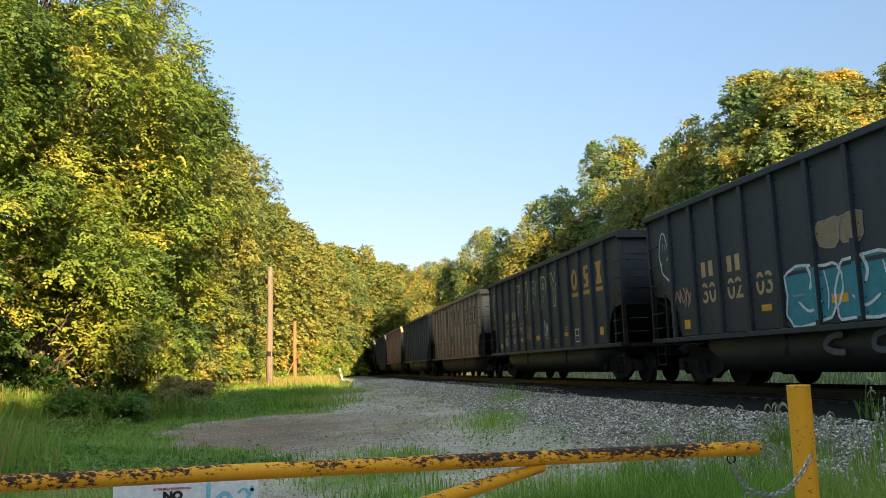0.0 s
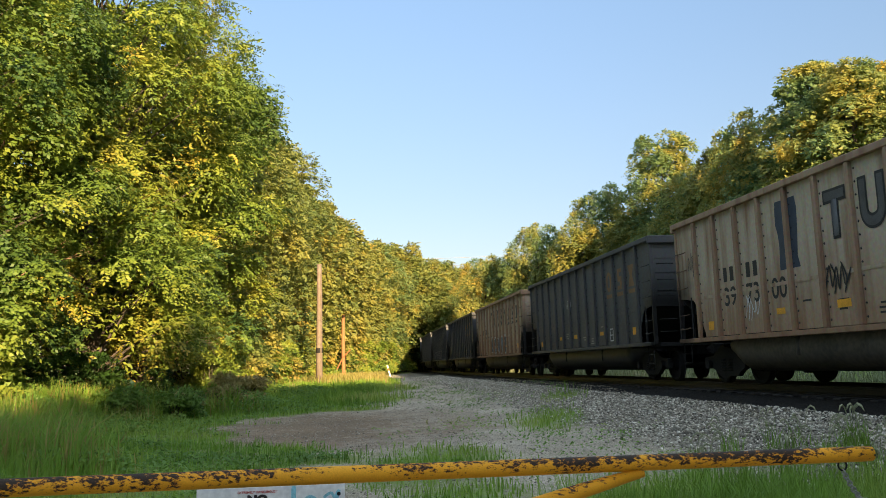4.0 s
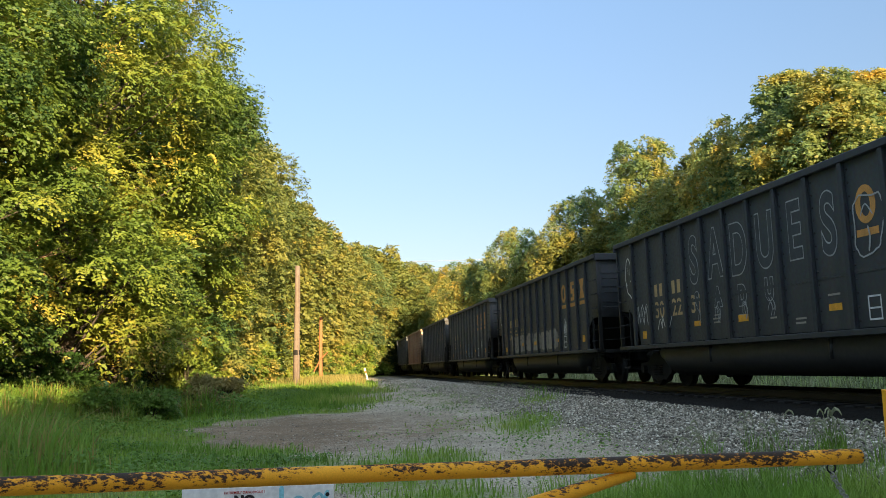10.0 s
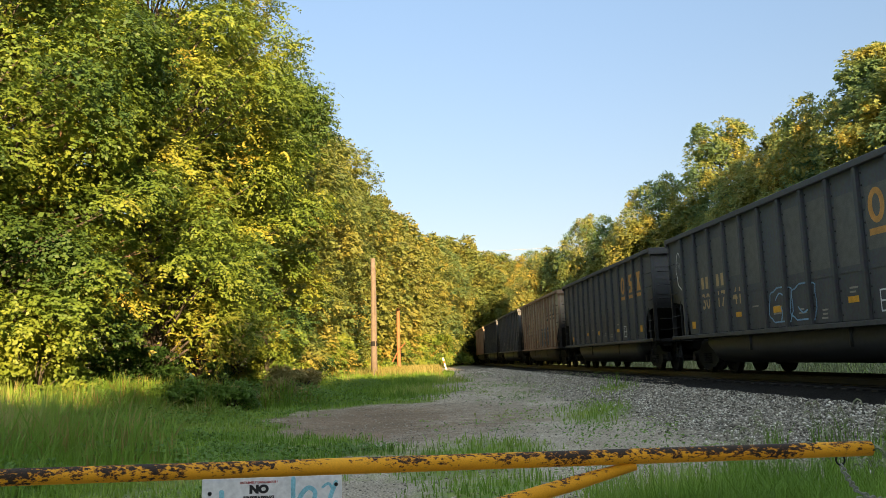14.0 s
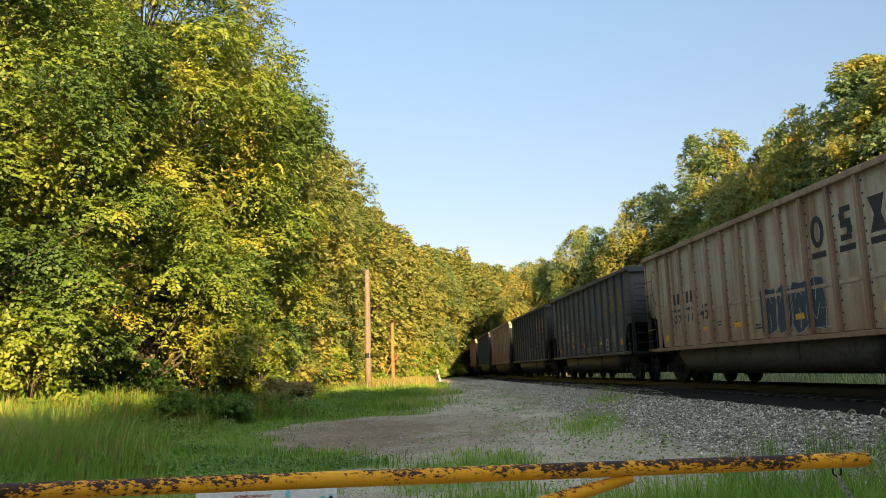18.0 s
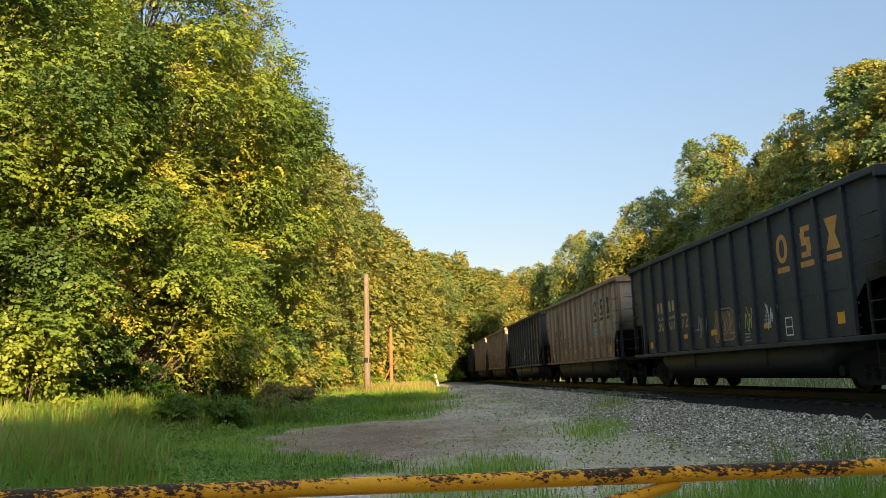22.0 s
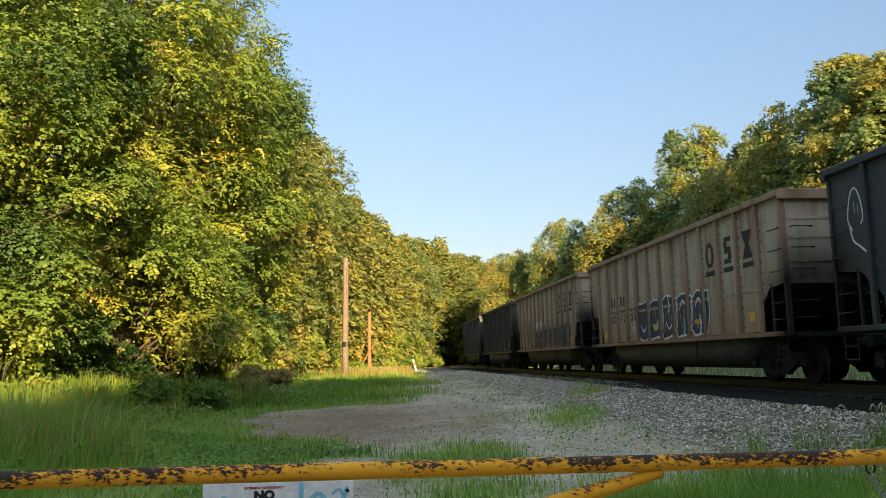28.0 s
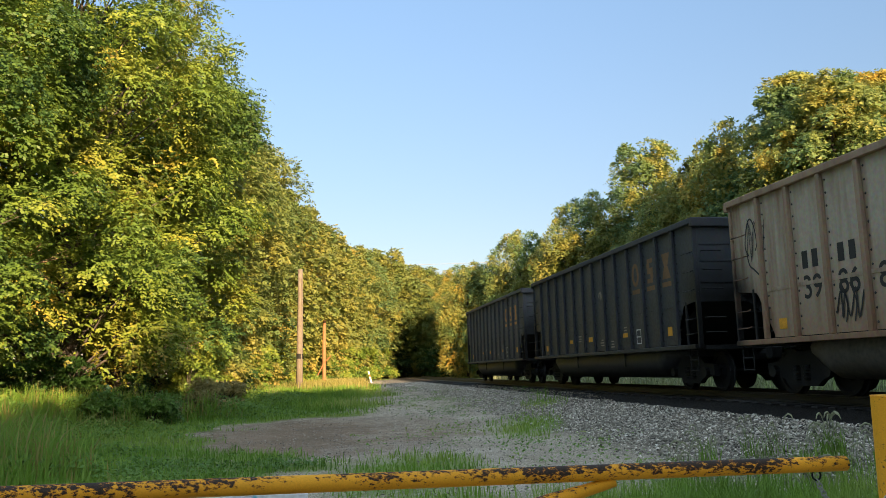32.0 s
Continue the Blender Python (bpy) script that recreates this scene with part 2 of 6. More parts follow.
def earth_at(x, y):
    n = noise.noise((x * 0.6, y * 0.6, 7.0)) + 0.7 * noise.noise((x * 1.7, y * 1.1, 3.0))
    return min(1.0, max(0.0, in_blob(x, y, -4.0, 19, 4.8, 8.0) * 1.35 + n * 0.45))


def ground_mat():
    m = bpy.data.materials.new("ground_mixed")
    m.use_nodes = True
    n, l = m.node_tree.nodes, m.node_tree.links
    b = n["Principled BSDF"]
    b.inputs["Roughness"].default_value, b.inputs["Specular IOR Level"].default_value = 0.95, 0.15
    co, at = n.new("ShaderNodeTexCoord"), n.new("ShaderNodeAttribute")
    at.attribute_name = "zone"
    sep = n.new("ShaderNodeSeparateColor")
    l.new(at.outputs["Color"], sep.inputs[0])

    def noise_node(scale, detail=4):
        t = n.new("ShaderNodeTexNoise")
        t.inputs["Scale"].default_value, t.inputs["Detail"].default_value = scale, detail
        l.new(co.outputs["Object"], t.inputs["Vector"])
        return t

    def ramp(src, stops):
        r = n.new("ShaderNodeValToRGB")
        while len(r.color_ramp.elements) < len(stops):
            r.color_ramp.elements.new(0.5)
        for e, (p, c) in zip(r.color_ramp.elements, stops):
            e.position, e.color = p, (*c, 1)
        l.new(src, r.inputs["Fac"])
        return r

    grit, mid, big = noise_node(38, 6), noise_node(4.5, 5), noise_node(0.7, 4)
    gravel = ramp(grit.outputs["Fac"], [(0.32, (0.20, 0.165, 0.12)), (0.5, (0.43, 0.365, 0.28)), (0.66, (0.68, 0.59, 0.47))])
    earth = ramp(grit.outputs["Fac"], [(0.3, (0.12, 0.080, 0.052)), (0.55, (0.29, 0.205, 0.14)), (0.72, (0.47, 0.36, 0.26))])
    turf = ramp(mid.outputs["Fac"], [(0.3, (0.10, 0.17, 0.035)), (0.55, (0.18, 0.26, 0.06)), (0.75, (0.30, 0.28, 0.14))])
    stone = ramp(grit.outputs["Fac"], [(0.3, (0.06, 0.052, 0.042)), (0.5, (0.19, 0.168, 0.135)), (0.7, (0.42, 0.38, 0.31))])

    def over(a, bb, fac):
        add = n.new("ShaderNodeMath")
        add.operation = "MULTIPLY_ADD"
        l.new(mid.outputs["Fac"], add.inputs[0])
        add.inputs[1].default_value = 1.4
        sub = n.new("ShaderNodeMath")
        sub.operation = "ADD"
        sub.inputs[1].default_value = -1.2
        l.new(fac, sub.inputs[0])
        l.new(sub.outputs[0], add.inputs[2])
        sharp = n.new("ShaderNodeMapRange")
        sharp.inputs["From Min"].default_value, sharp.inputs["From Max"].default_value = -0.35, 0.45
        l.new(add.outputs[0], sharp.inputs["Value"])
        x = n.new("ShaderNodeMixRGB")
        l.new(sharp.outputs["Result"], x.inputs["Fac"])
        l.new(a, x.inputs["Color1"])
        l.new(bb, x.inputs["Color2"])
        return x.outputs["Color"]

    c = over(gravel.outputs["Color"], earth.outputs["Color"], sep.outputs["Blue"])
    c = over(c, stone.outputs["Color"], sep.outputs["Green"])
    c = over(c, turf.outputs["Color"], sep.outputs["Red"])
    tone = n.new("ShaderNodeMixRGB")
    tone.blend_type = "MULTIPLY"
    tone.inputs["Fac"].default_value = 0.6
    patch = ramp(big.outputs["Fac"], [(0.3, (0.5, 0.49, 0.48)), (0.7, (1, 1, 1))])
    l.new(c, tone.inputs["Color1"])
    l.new(patch.outputs["Color"], tone.inputs["Color2"])
    # oil, coal and the train's shade, all painted into the colour near the rails
    oil_shade = n.new("ShaderNodeMixRGB")
    oil_shade.blend_type = "MULTIPLY"
    oil_shade.inputs["Color2"].default_value = (0.045, 0.042, 0.04, 1)
    l.new(at.outputs["Alpha"], oil_shade.inputs["Fac"])
    l.new(tone.outputs["Color"], oil_shade.inputs["Color1"])
    l.new(oil_shade.outputs["Color"], b.inputs["Base Color"])
    bp = n.new("ShaderNodeBump")
    bp.inputs["Strength"].default_value, bp.inputs["Distance"].default_value = 0.9, 0.03
    l.new(grit.outputs["Fac"], bp.inputs["Height"])
    l.new(bp.outputs["Normal"], b.inputs["Normal"])
    return m


def axis(lo, hi, near_lo, near_hi, fine, coarse):
    out, v = [], lo
    while v < hi:
        out.append(v)
        v += fine if near_lo <= v < near_hi else coarse
    return out + [hi]


def build_ground():
    xs = [-2000, -900, -400, -200, -110] + axis(-70, 60, -16, 8, 0.3, 3) + [100, 200, 400, 900, 2000]
    ys = [-2000, -900, -400, -200, -110] + axis(-60, 170, 3, 50, 0.35, 3) + [220, 400, 900, 2000]
    verts = [(x, y, ground_z(max(-70, min(60, x)), max(-60, min(170, y)))) for y in ys for x in xs]
    w = len(xs)
    faces = [(j * w + i, j * w + i + 1, (j + 1) * w + i + 1, (j + 1) * w + i) for j in range(len(ys) - 1) for i in range(w - 1)]
    ob = link("ground", verts, faces, ground_mat(), smoothed=True)
    col = ob.data.color_attributes.new("zone", "FLOAT_COLOR", "POINT")
    flat = []
    for x, y, z in verts:
        # alpha: where the bed is darkened for oil and the train's shade
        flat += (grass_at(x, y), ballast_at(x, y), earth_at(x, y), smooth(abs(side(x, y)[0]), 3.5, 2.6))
    col.data.foreach_set("color", flat)
    return tagged(ob, "grey gravel track with bare earth and grass verges", "ground", kind="structure")


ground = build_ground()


def shards(name, rng, pos, size, material, flat=0.7):
    """Many small irregular stones in one mesh."""
    base = np.array([(1, 0, 0), (0, 1, 0), (-1, 0, 0), (0, -1, 0), (0, 0, 1), (0, 0, -1)], float)
    tri = np.array([(0, 1, 4), (1, 2, 4), (2, 3, 4), (3, 0, 4), (1, 0, 5), (2, 1, 5), (3, 2, 5), (0, 3, 5)])
    k = len(pos)
    v = base[None] * rng.uniform(0.55, 1.25, (k, 6, 1)) + rng.normal(size=(k, 6, 3)) * 0.2
    a, t = rng.uniform(0, math.tau, k), rng.uniform(-0.6, 0.6, k)
    c, s = np.cos(a)[:, None], np.sin(a)[:, None]
    v = v * size[:, None, None] * np.array([1.2, 0.9, flat])
    y, z = v[..., 1] * np.cos(t)[:, None] - v[..., 2] * np.sin(t)[:, None], v[..., 1] * np.sin(t)[:, None] + v[..., 2] * np.cos(t)[:, None]
    v = np.stack([v[..., 0] * c - y * s, v[..., 0] * s + y * c, z], -1) + pos[:, None]
    f = (tri[None] + (np.arange(k) * 6)[:, None, None]).reshape(-1, 3)
    return raw_mesh(name, v.reshape(-1, 3), f, material)


def raw_mesh(name, v, f, material):
    me = bpy.data.meshes.new(name)
    k, w = f.shape
    me.vertices.add(len(v))
    me.vertices.foreach_set("co", np.asarray(v, np.float32).ravel())
    me.loops.add(k * w)
    me.loops.foreach_set("vertex_index", np.asarray(f, np.int32).ravel())
    me.polygons.add(k)
    me.polygons.foreach_set("loop_start", np.arange(0, k * w, w, dtype=np.int32))
    me.update(calc_edges=True)
    me.materials.append(material)
    return me


def island_mat(name, stops, rough=0.9):
    """A colour for each loose piece of a mesh."""
    m = bpy.data.materials.new(name)
    m.use_nodes = True
    n, l = m.node_tree.nodes, m.node_tree.links
    b = n["Principled BSDF"]
    b.inputs["Roughness"].default_value, b.inputs["Specular IOR Level"].default_value = rough, 0.25
    g, r = n.new("ShaderNodeNewGeometry"), n.new("ShaderNodeValToRGB")
    while len(r.color_ramp.elements) < len(stops):
        r.color_ramp.elements.new(0.5)
    for e, (p, c) in zip(r.color_ramp.elements, stops):
        e.position, e.color = p, (*c, 1)
    l.new(g.outputs["Random Per Island"], r.inputs["Fac"])
    co, t, x = n.new("ShaderNodeTexCoord"), n.new("ShaderNodeTexNoise"), n.new("ShaderNodeMixRGB")
    t.inputs["Scale"].default_value = 40
    x.blend_type = "OVERLAY"
    x.inputs["Fac"].default_value = 0.5
    l.new(co.outputs["Object"], t.inputs["Vector"])
    l.new(r.outputs["Color"], x.inputs["Color1"])
    l.new(t.outputs["Fac"], x.inputs["Color2"])
    l.new(x.outputs["Color"], b.inputs["Base Color"])
    return m


def build_stones():
    rng = np.random.default_rng(11)
    pos, size = [], []
    while len(pos) < 52000:
        s = 6 + 60 * rng.random() ** 1.7
        d = rng.uniform(-6.6, -2.7)
        x, y, _ = track(s, d)
        if y < 6 or rng.random() > ballast_at(x, y) ** 1.5 or rng.random() < grass_at(x, y) * 0.7:
            continue
        k = rng.uniform(0.013, 0.033) * (1 + max(0, s - 25) * 0.014)
        pos.append((x, y, ground_z(x, y) + rng.uniform(-0.3, 0.7) * k))
        size.append(k)
    m = island_mat("ballast_stone", [(0.0, (0.08, 0.070, 0.056)), (0.45, (0.31, 0.275, 0.22)), (0.85, (0.55, 0.50, 0.41)), (1.0, (0.82, 0.78, 0.68))])
    tagged(new("ballast", shards("ballast", rng, np.array(pos), np.array(size), m)), "grey crushed stone ballast beside the track", "ballast", kind="stuff")
    pos, size = [], []
    while len(pos) < 12000:
        y = 8 + 40 * rng.random() ** 1.5
        x = rng.uniform(verge(y) - 1.0, 3.5)
        if rng.random() < grass_at(x, y) * 0.8:
            continue
        k = rng.uniform(0.008, 0.024) * (1 + max(0, y - 20) * 0.02)
        pos.append((x, y, ground_z(x, y) + 0.2 * k))
        size.append(k)
    m = island_mat("road_stone", [(0.0, (0.14, 0.118, 0.095)), (0.6, (0.35, 0.30, 0.24)), (1.0, (0.47, 0.41, 0.335))])
    tagged(new("loose_gravel", shards("loose_gravel", rng, np.array(pos), np.array(size), m)), "loose grey gravel strewn over the track", "gravel", kind="stuff")


build_stones()

# ---- railway ----
def build_track():
    t = tagged(new("track"), "railway line of steel rails on timber ties", "track", kind="structure")
    for d in (-0.75, 0.75):
        prof = [(-0.07, -0.17), (0.07, -0.17), (0.07, -0.155), (0.012, -0.135), (0.012, -0.04), (0.036, -0.032), (0.036, 0.0), (-0.036, 0.0), (-0.036, -0.032), (-0.012, -0.04), (-0.012, -0.135), (-0.07, -0.155)]
        verts, faces, k = [], [], len(prof)
        steps = list(range(-60, 150, 3))
        for s in steps:
            for px, pz in prof:
                x, y, _ = track(s, d + px)
                verts.append((x, y, RAIL_Z + pz))
        for i in range(len(steps) - 1):
            for j in range(k):
                faces.append((i * k + j, i * k + (j + 1) % k, (i + 1) * k + (j + 1) % k, (i + 1) * k + j))
        link("rail", verts, faces, M_RAIL, t, "steel rail with a worn bright head")
    bm = bmesh.new()
    box(bm, -1.3, 1.3, -0.115, 0.115, -0.12, 0.0, 0.012)
    first = part("tie", bm, M_TIE, t)
    for i, s in enumerate(np.arange(-20, 118, 0.52)):
        ob = first if i == 0 else new("tie", first.data)
        ob.parent = t
        x, y, h = track(float(s))
        ob.matrix_basis = pose(x, y, RAIL_Z - 0.172, 0, 0, math.degrees(h) + random.uniform(-1, 1))
    return t


M_TIE = mat("tie_timber", (0.022, 0.018, 0.015), 0.95, vary=0.5, scale=6, bump=0.6)


def weathered(name, top, low, rust, soot, rough=0.7, streak=0.5):
    """Paint on steel sides: streaks that run down, a rustier foot, soot towards the ends."""
    m = bpy.data.materials.new(name)
    m.use_nodes = True
    n, l = m.node_tree.nodes, m.node_tree.links
    b = n["Principled BSDF"]
    co, oi, sep = n.new("ShaderNodeTexCoord"), n.new("ShaderNodeObjectInfo"), n.new("ShaderNodeSeparateXYZ")
    geo = n.new("ShaderNodeNewGeometry")
    l.new(co.outputs["Object"], sep.inputs[0])
    shift = n.new("ShaderNodeVectorMath")
    shift.operation = "ADD"
    comb = n.new("ShaderNodeCombineXYZ")
    big = n.new("ShaderNodeMath")
    big.operation = "MULTIPLY"
    big.inputs[1].default_value = 137.0
    l.new(oi.outputs["Random"], big.inputs[0])
    l.new(big.outputs[0], comb.inputs["Y"])
    l.new(co.outputs["Object"], shift.inputs[0])
    l.new(comb.outputs[0], shift.inputs[1])

    def noise_node(scale, vec, detail=5):
        mp = n.new("ShaderNodeMapping")
        mp.inputs["Scale"].default_value = vec
        t = n.new("ShaderNodeTexNoise")
        t.inputs["Scale"].default_value, t.inputs["Detail"].default_value = scale, detail
        l.new(shift.outputs[0], mp.inputs["Vector"])
        l.new(mp.outputs[0], t.inputs["Vector"])
        return t

    def mixer(kind, fac, a, bb):
        x = n.new("ShaderNodeMixRGB")
        x.blend_type = kind
        for key, v in (("Fac", fac), ("Color1", a), ("Color2", bb)):
            if isinstance(v, tuple):
                x.inputs[key].default_value = (*v, 1)
            elif isinstance(v, float):
                x.inputs[key].default_value = v
            else:
                l.new(v, x.inputs[key])
        return x.outputs["Color"]

    def rng_node(src, a, bb, c=0.0, d=1.0):
        x = n.new("ShaderNodeMapRange")
        for key, v in (("From Min", a), ("From Max", bb), ("To Min", c), ("To Max", d)):
            x.inputs[key].default_value = v
        l.new(src, x.inputs["Value"])
        return x.outputs["Result"]

    def math_node(op, a, bb):
        x = n.new("ShaderNodeMath")
        x.operation = op
        for i, v in enumerate((a, bb)):
            if isinstance(v, float):
                x.inputs[i].default_value = v
            else:
                l.new(v, x.inputs[i])
        return x.outputs[0]

    run, blot, fine = noise_node(1.0, (3.0, 3.5, 0.35)), noise_node(1.1, (1, 1, 1)), noise_node(14, (1, 1, 1))
    foot = rng_node(math_node("ADD", sep.outputs["Z"], math_node("MULTIPLY", blot.outputs["Fac"], 0.9)), 1.7, 3.1, 1.0, 0.0)
    c = mixer("MIX", foot, top, low)
    c = mixer("MIX", rng_node(run.outputs["Fac"], 0.46, 0.68, 0.0, streak), c, rust)
    c = mixer("MIX", rng_node(blot.outputs["Fac"], 0.56, 0.75, 0.0, 0.45), c, rust)
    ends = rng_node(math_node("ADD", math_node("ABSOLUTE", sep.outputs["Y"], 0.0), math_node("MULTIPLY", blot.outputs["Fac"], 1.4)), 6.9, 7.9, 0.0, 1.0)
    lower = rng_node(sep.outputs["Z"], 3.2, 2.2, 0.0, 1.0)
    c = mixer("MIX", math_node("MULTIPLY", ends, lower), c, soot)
    c = mixer("OVERLAY", 0.35, c, fine.outputs["Color"])
    l.new(c, b.inputs["Base Color"])
    l.new(rng_node(fine.outputs["Fac"], 0.3, 0.7, rough - 0.1, rough + 0.1), b.inputs["Roughness"])
    b.inputs["Specular IOR Level"].default_value = 0.3
    bp = n.new("ShaderNodeBump")
    bp.inputs["Strength"].default_value, bp.inputs["Distance"].default_value = 0.25, 0.02
    l.new(blot.outputs["Fac"], bp.inputs["Height"])
    l.new(bp.outputs["Normal"], b.inputs["Normal"])
    return m


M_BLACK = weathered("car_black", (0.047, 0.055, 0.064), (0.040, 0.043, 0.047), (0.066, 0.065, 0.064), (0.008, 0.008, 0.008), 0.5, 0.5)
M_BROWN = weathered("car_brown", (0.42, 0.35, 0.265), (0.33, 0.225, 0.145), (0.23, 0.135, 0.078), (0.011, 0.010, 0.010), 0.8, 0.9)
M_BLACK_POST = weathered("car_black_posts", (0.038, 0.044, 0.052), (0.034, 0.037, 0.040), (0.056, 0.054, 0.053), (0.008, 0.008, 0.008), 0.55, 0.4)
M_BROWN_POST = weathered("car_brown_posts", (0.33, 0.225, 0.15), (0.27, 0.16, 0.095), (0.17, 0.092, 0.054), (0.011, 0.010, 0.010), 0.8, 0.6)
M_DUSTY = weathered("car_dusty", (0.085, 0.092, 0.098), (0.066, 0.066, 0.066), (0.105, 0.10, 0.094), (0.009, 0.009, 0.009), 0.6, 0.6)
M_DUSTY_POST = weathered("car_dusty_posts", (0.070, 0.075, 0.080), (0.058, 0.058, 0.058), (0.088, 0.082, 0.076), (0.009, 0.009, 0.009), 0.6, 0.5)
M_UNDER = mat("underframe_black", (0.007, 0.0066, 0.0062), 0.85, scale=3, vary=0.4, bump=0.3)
M_TUB_BLACK = mat("tub_black", (0.026, 0.026, 0.028), 0.55, scale=1.2, vary=0.4)
M_TUB_BROWN = mat("tub_brown", (0.075, 0.064, 0.050), 0.7, scale=1.2, vary=0.5, second=(0.035, 0.030, 0.026))
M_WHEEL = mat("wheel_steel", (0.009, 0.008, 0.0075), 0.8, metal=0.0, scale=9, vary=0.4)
M_RIVET = mat("rivet_iron", (0.028, 0.024, 0.021), 0.6, scale=12, vary=0.4)

HALF_W, HALF_L, SILL_Z, TOP_Z = 1.55, 7.22, 1.11, 3.91
POSTS = 13


def post_y(i):
    return -6.12 + 12.24 * i / (POSTS - 1)


def car_sheet(sx):
    """One side sheet, with its lower corners cut away over the platforms."""
    bm = bmesh.new()
    L = HALF_L
    outline = [(-L + 1.30, SILL_Z), (L - 1.30, SILL_Z), (L - 1.30, 1.55), (L - 0.75, 2.02), (L, 2.10), (L, TOP_Z), (-L, TOP_Z), (-L, 2.10), (-L + 0.75, 2.02), (-L + 1.30, 1.55)]
    a = [bm.verts.new((sx * HALF_W, y, z)) for y, z in outline]
    b = [bm.verts.new((sx * (HALF_W - 0.02), y, z)) for y, z in outline]
    bm.faces.new(a if sx > 0 else a[::-1])
    bm.faces.new(b[::-1] if sx > 0 else b)
    for i in range(len(a)):
        j = (i + 1) % len(a)
        bm.faces.new((a[i], b[i], b[j], a[j]) if sx > 0 else (a[i], a[j], b[j], b[i]))
    bmesh.ops.triangulate(bm, faces=bm.faces[:], quad_method="BEAUTY", ngon_method="EAR_CLIP")
    return bm


def rivet(bm, p, nx, ny, r=0.022):
    """A low pyramid on a face that looks along (nx, ny)."""
    n = Vector((nx, ny, 0))
    u = Vector((-ny, nx, 0))
    c = Vector(p)
    q = [bm.verts.new(c + u * r * a + Vector((0, 0, r * b))) for a, b in ((-1, 0), (0, -1), (1, 0), (0, 1))]
    t = bm.verts.new(c + n * r * 0.9)
    for i in range(4):
        bm.faces.new((q[i], q[(i + 1) % 4], t))


def build_truck(car, y):
    t = new("truck")
    t.parent = car
    t.matrix_basis = pose(0, y, 0)
    for sx in (-1, 1):
        bm = bmesh.new()
        x0, x1 = (1.02, 1.14)
        # cast side frame: a bowed truss with a spring opening
        pts = [(-1.20, 0.36), (-1.20, 0.62), (-0.72, 0.66), (-0.45, 0.84), (0.45, 0.84), (0.72, 0.66), (1.20, 0.62), (1.20, 0.36), (0.92, 0.40), (0.60, 0.30), (0.42, 0.18), (-0.42, 0.18), (-0.60, 0.30), (-0.92, 0.40)]
        a = [bm.verts.new((sx * x1, p, z)) for p, z in pts]
        b = [bm.verts.new((sx * x0, p, z)) for p, z in pts]
        bm.faces.new(a if sx < 0 else a[::-1])
        bm.faces.new(b[::-1] if sx < 0 else b)
        for i in range(len(a)):
            j = (i + 1) % len(a)
            bm.faces.new((a[i], a[j], b[j], b[i]))
        bmesh.ops.recalc_face_normals(bm, faces=bm.faces[:])
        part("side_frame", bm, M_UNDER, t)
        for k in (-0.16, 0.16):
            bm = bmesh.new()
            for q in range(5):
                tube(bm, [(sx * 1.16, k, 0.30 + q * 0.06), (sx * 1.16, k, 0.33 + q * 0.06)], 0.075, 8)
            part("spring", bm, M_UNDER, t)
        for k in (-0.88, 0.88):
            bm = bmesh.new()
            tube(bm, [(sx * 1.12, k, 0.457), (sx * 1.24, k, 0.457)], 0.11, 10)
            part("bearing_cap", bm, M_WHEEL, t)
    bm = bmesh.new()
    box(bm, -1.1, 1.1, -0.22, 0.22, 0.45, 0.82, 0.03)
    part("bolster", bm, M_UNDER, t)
    for k in (-0.88, 0.88):
        bm = bmesh.new()
        tube(bm, [(-1.1, 0, 0), (1.1, 0, 0)], 0.085, 8)
        for sx in (-1, 1):
            rings = [(0.685, 0.485), (0.715, 0.485), (0.73, 0.457), (0.82, 0.452), (0.82, 0.39), (0.78, 0.37), (0.77, 0.20), (0.84, 0.14), (0.84, 0.0)]
            prev = None
            for rx, rr in rings:
                ring = [bm.verts.new((sx * rx, rr * math.cos(q * math.tau / 24), rr * math.sin(q * math.tau / 24))) for q in range(24)] if rr else None
                if prev and ring:
                    for q in range(24):
                        bm.faces.new((prev[q], prev[(q + 1) % 24], ring[(q + 1) % 24], ring[q]))
                elif prev:
                    bm.faces.new(prev)
                prev = ring
            tube(bm, [(sx * 0.70, 0, 0), (sx * 0.69, 0, 0)], 0.48, 24)
        bmesh.ops.recalc_face_normals(bm, faces=bm.faces[:])
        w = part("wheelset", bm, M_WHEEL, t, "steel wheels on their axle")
        w.matrix_basis = pose(0, k, 0.457)


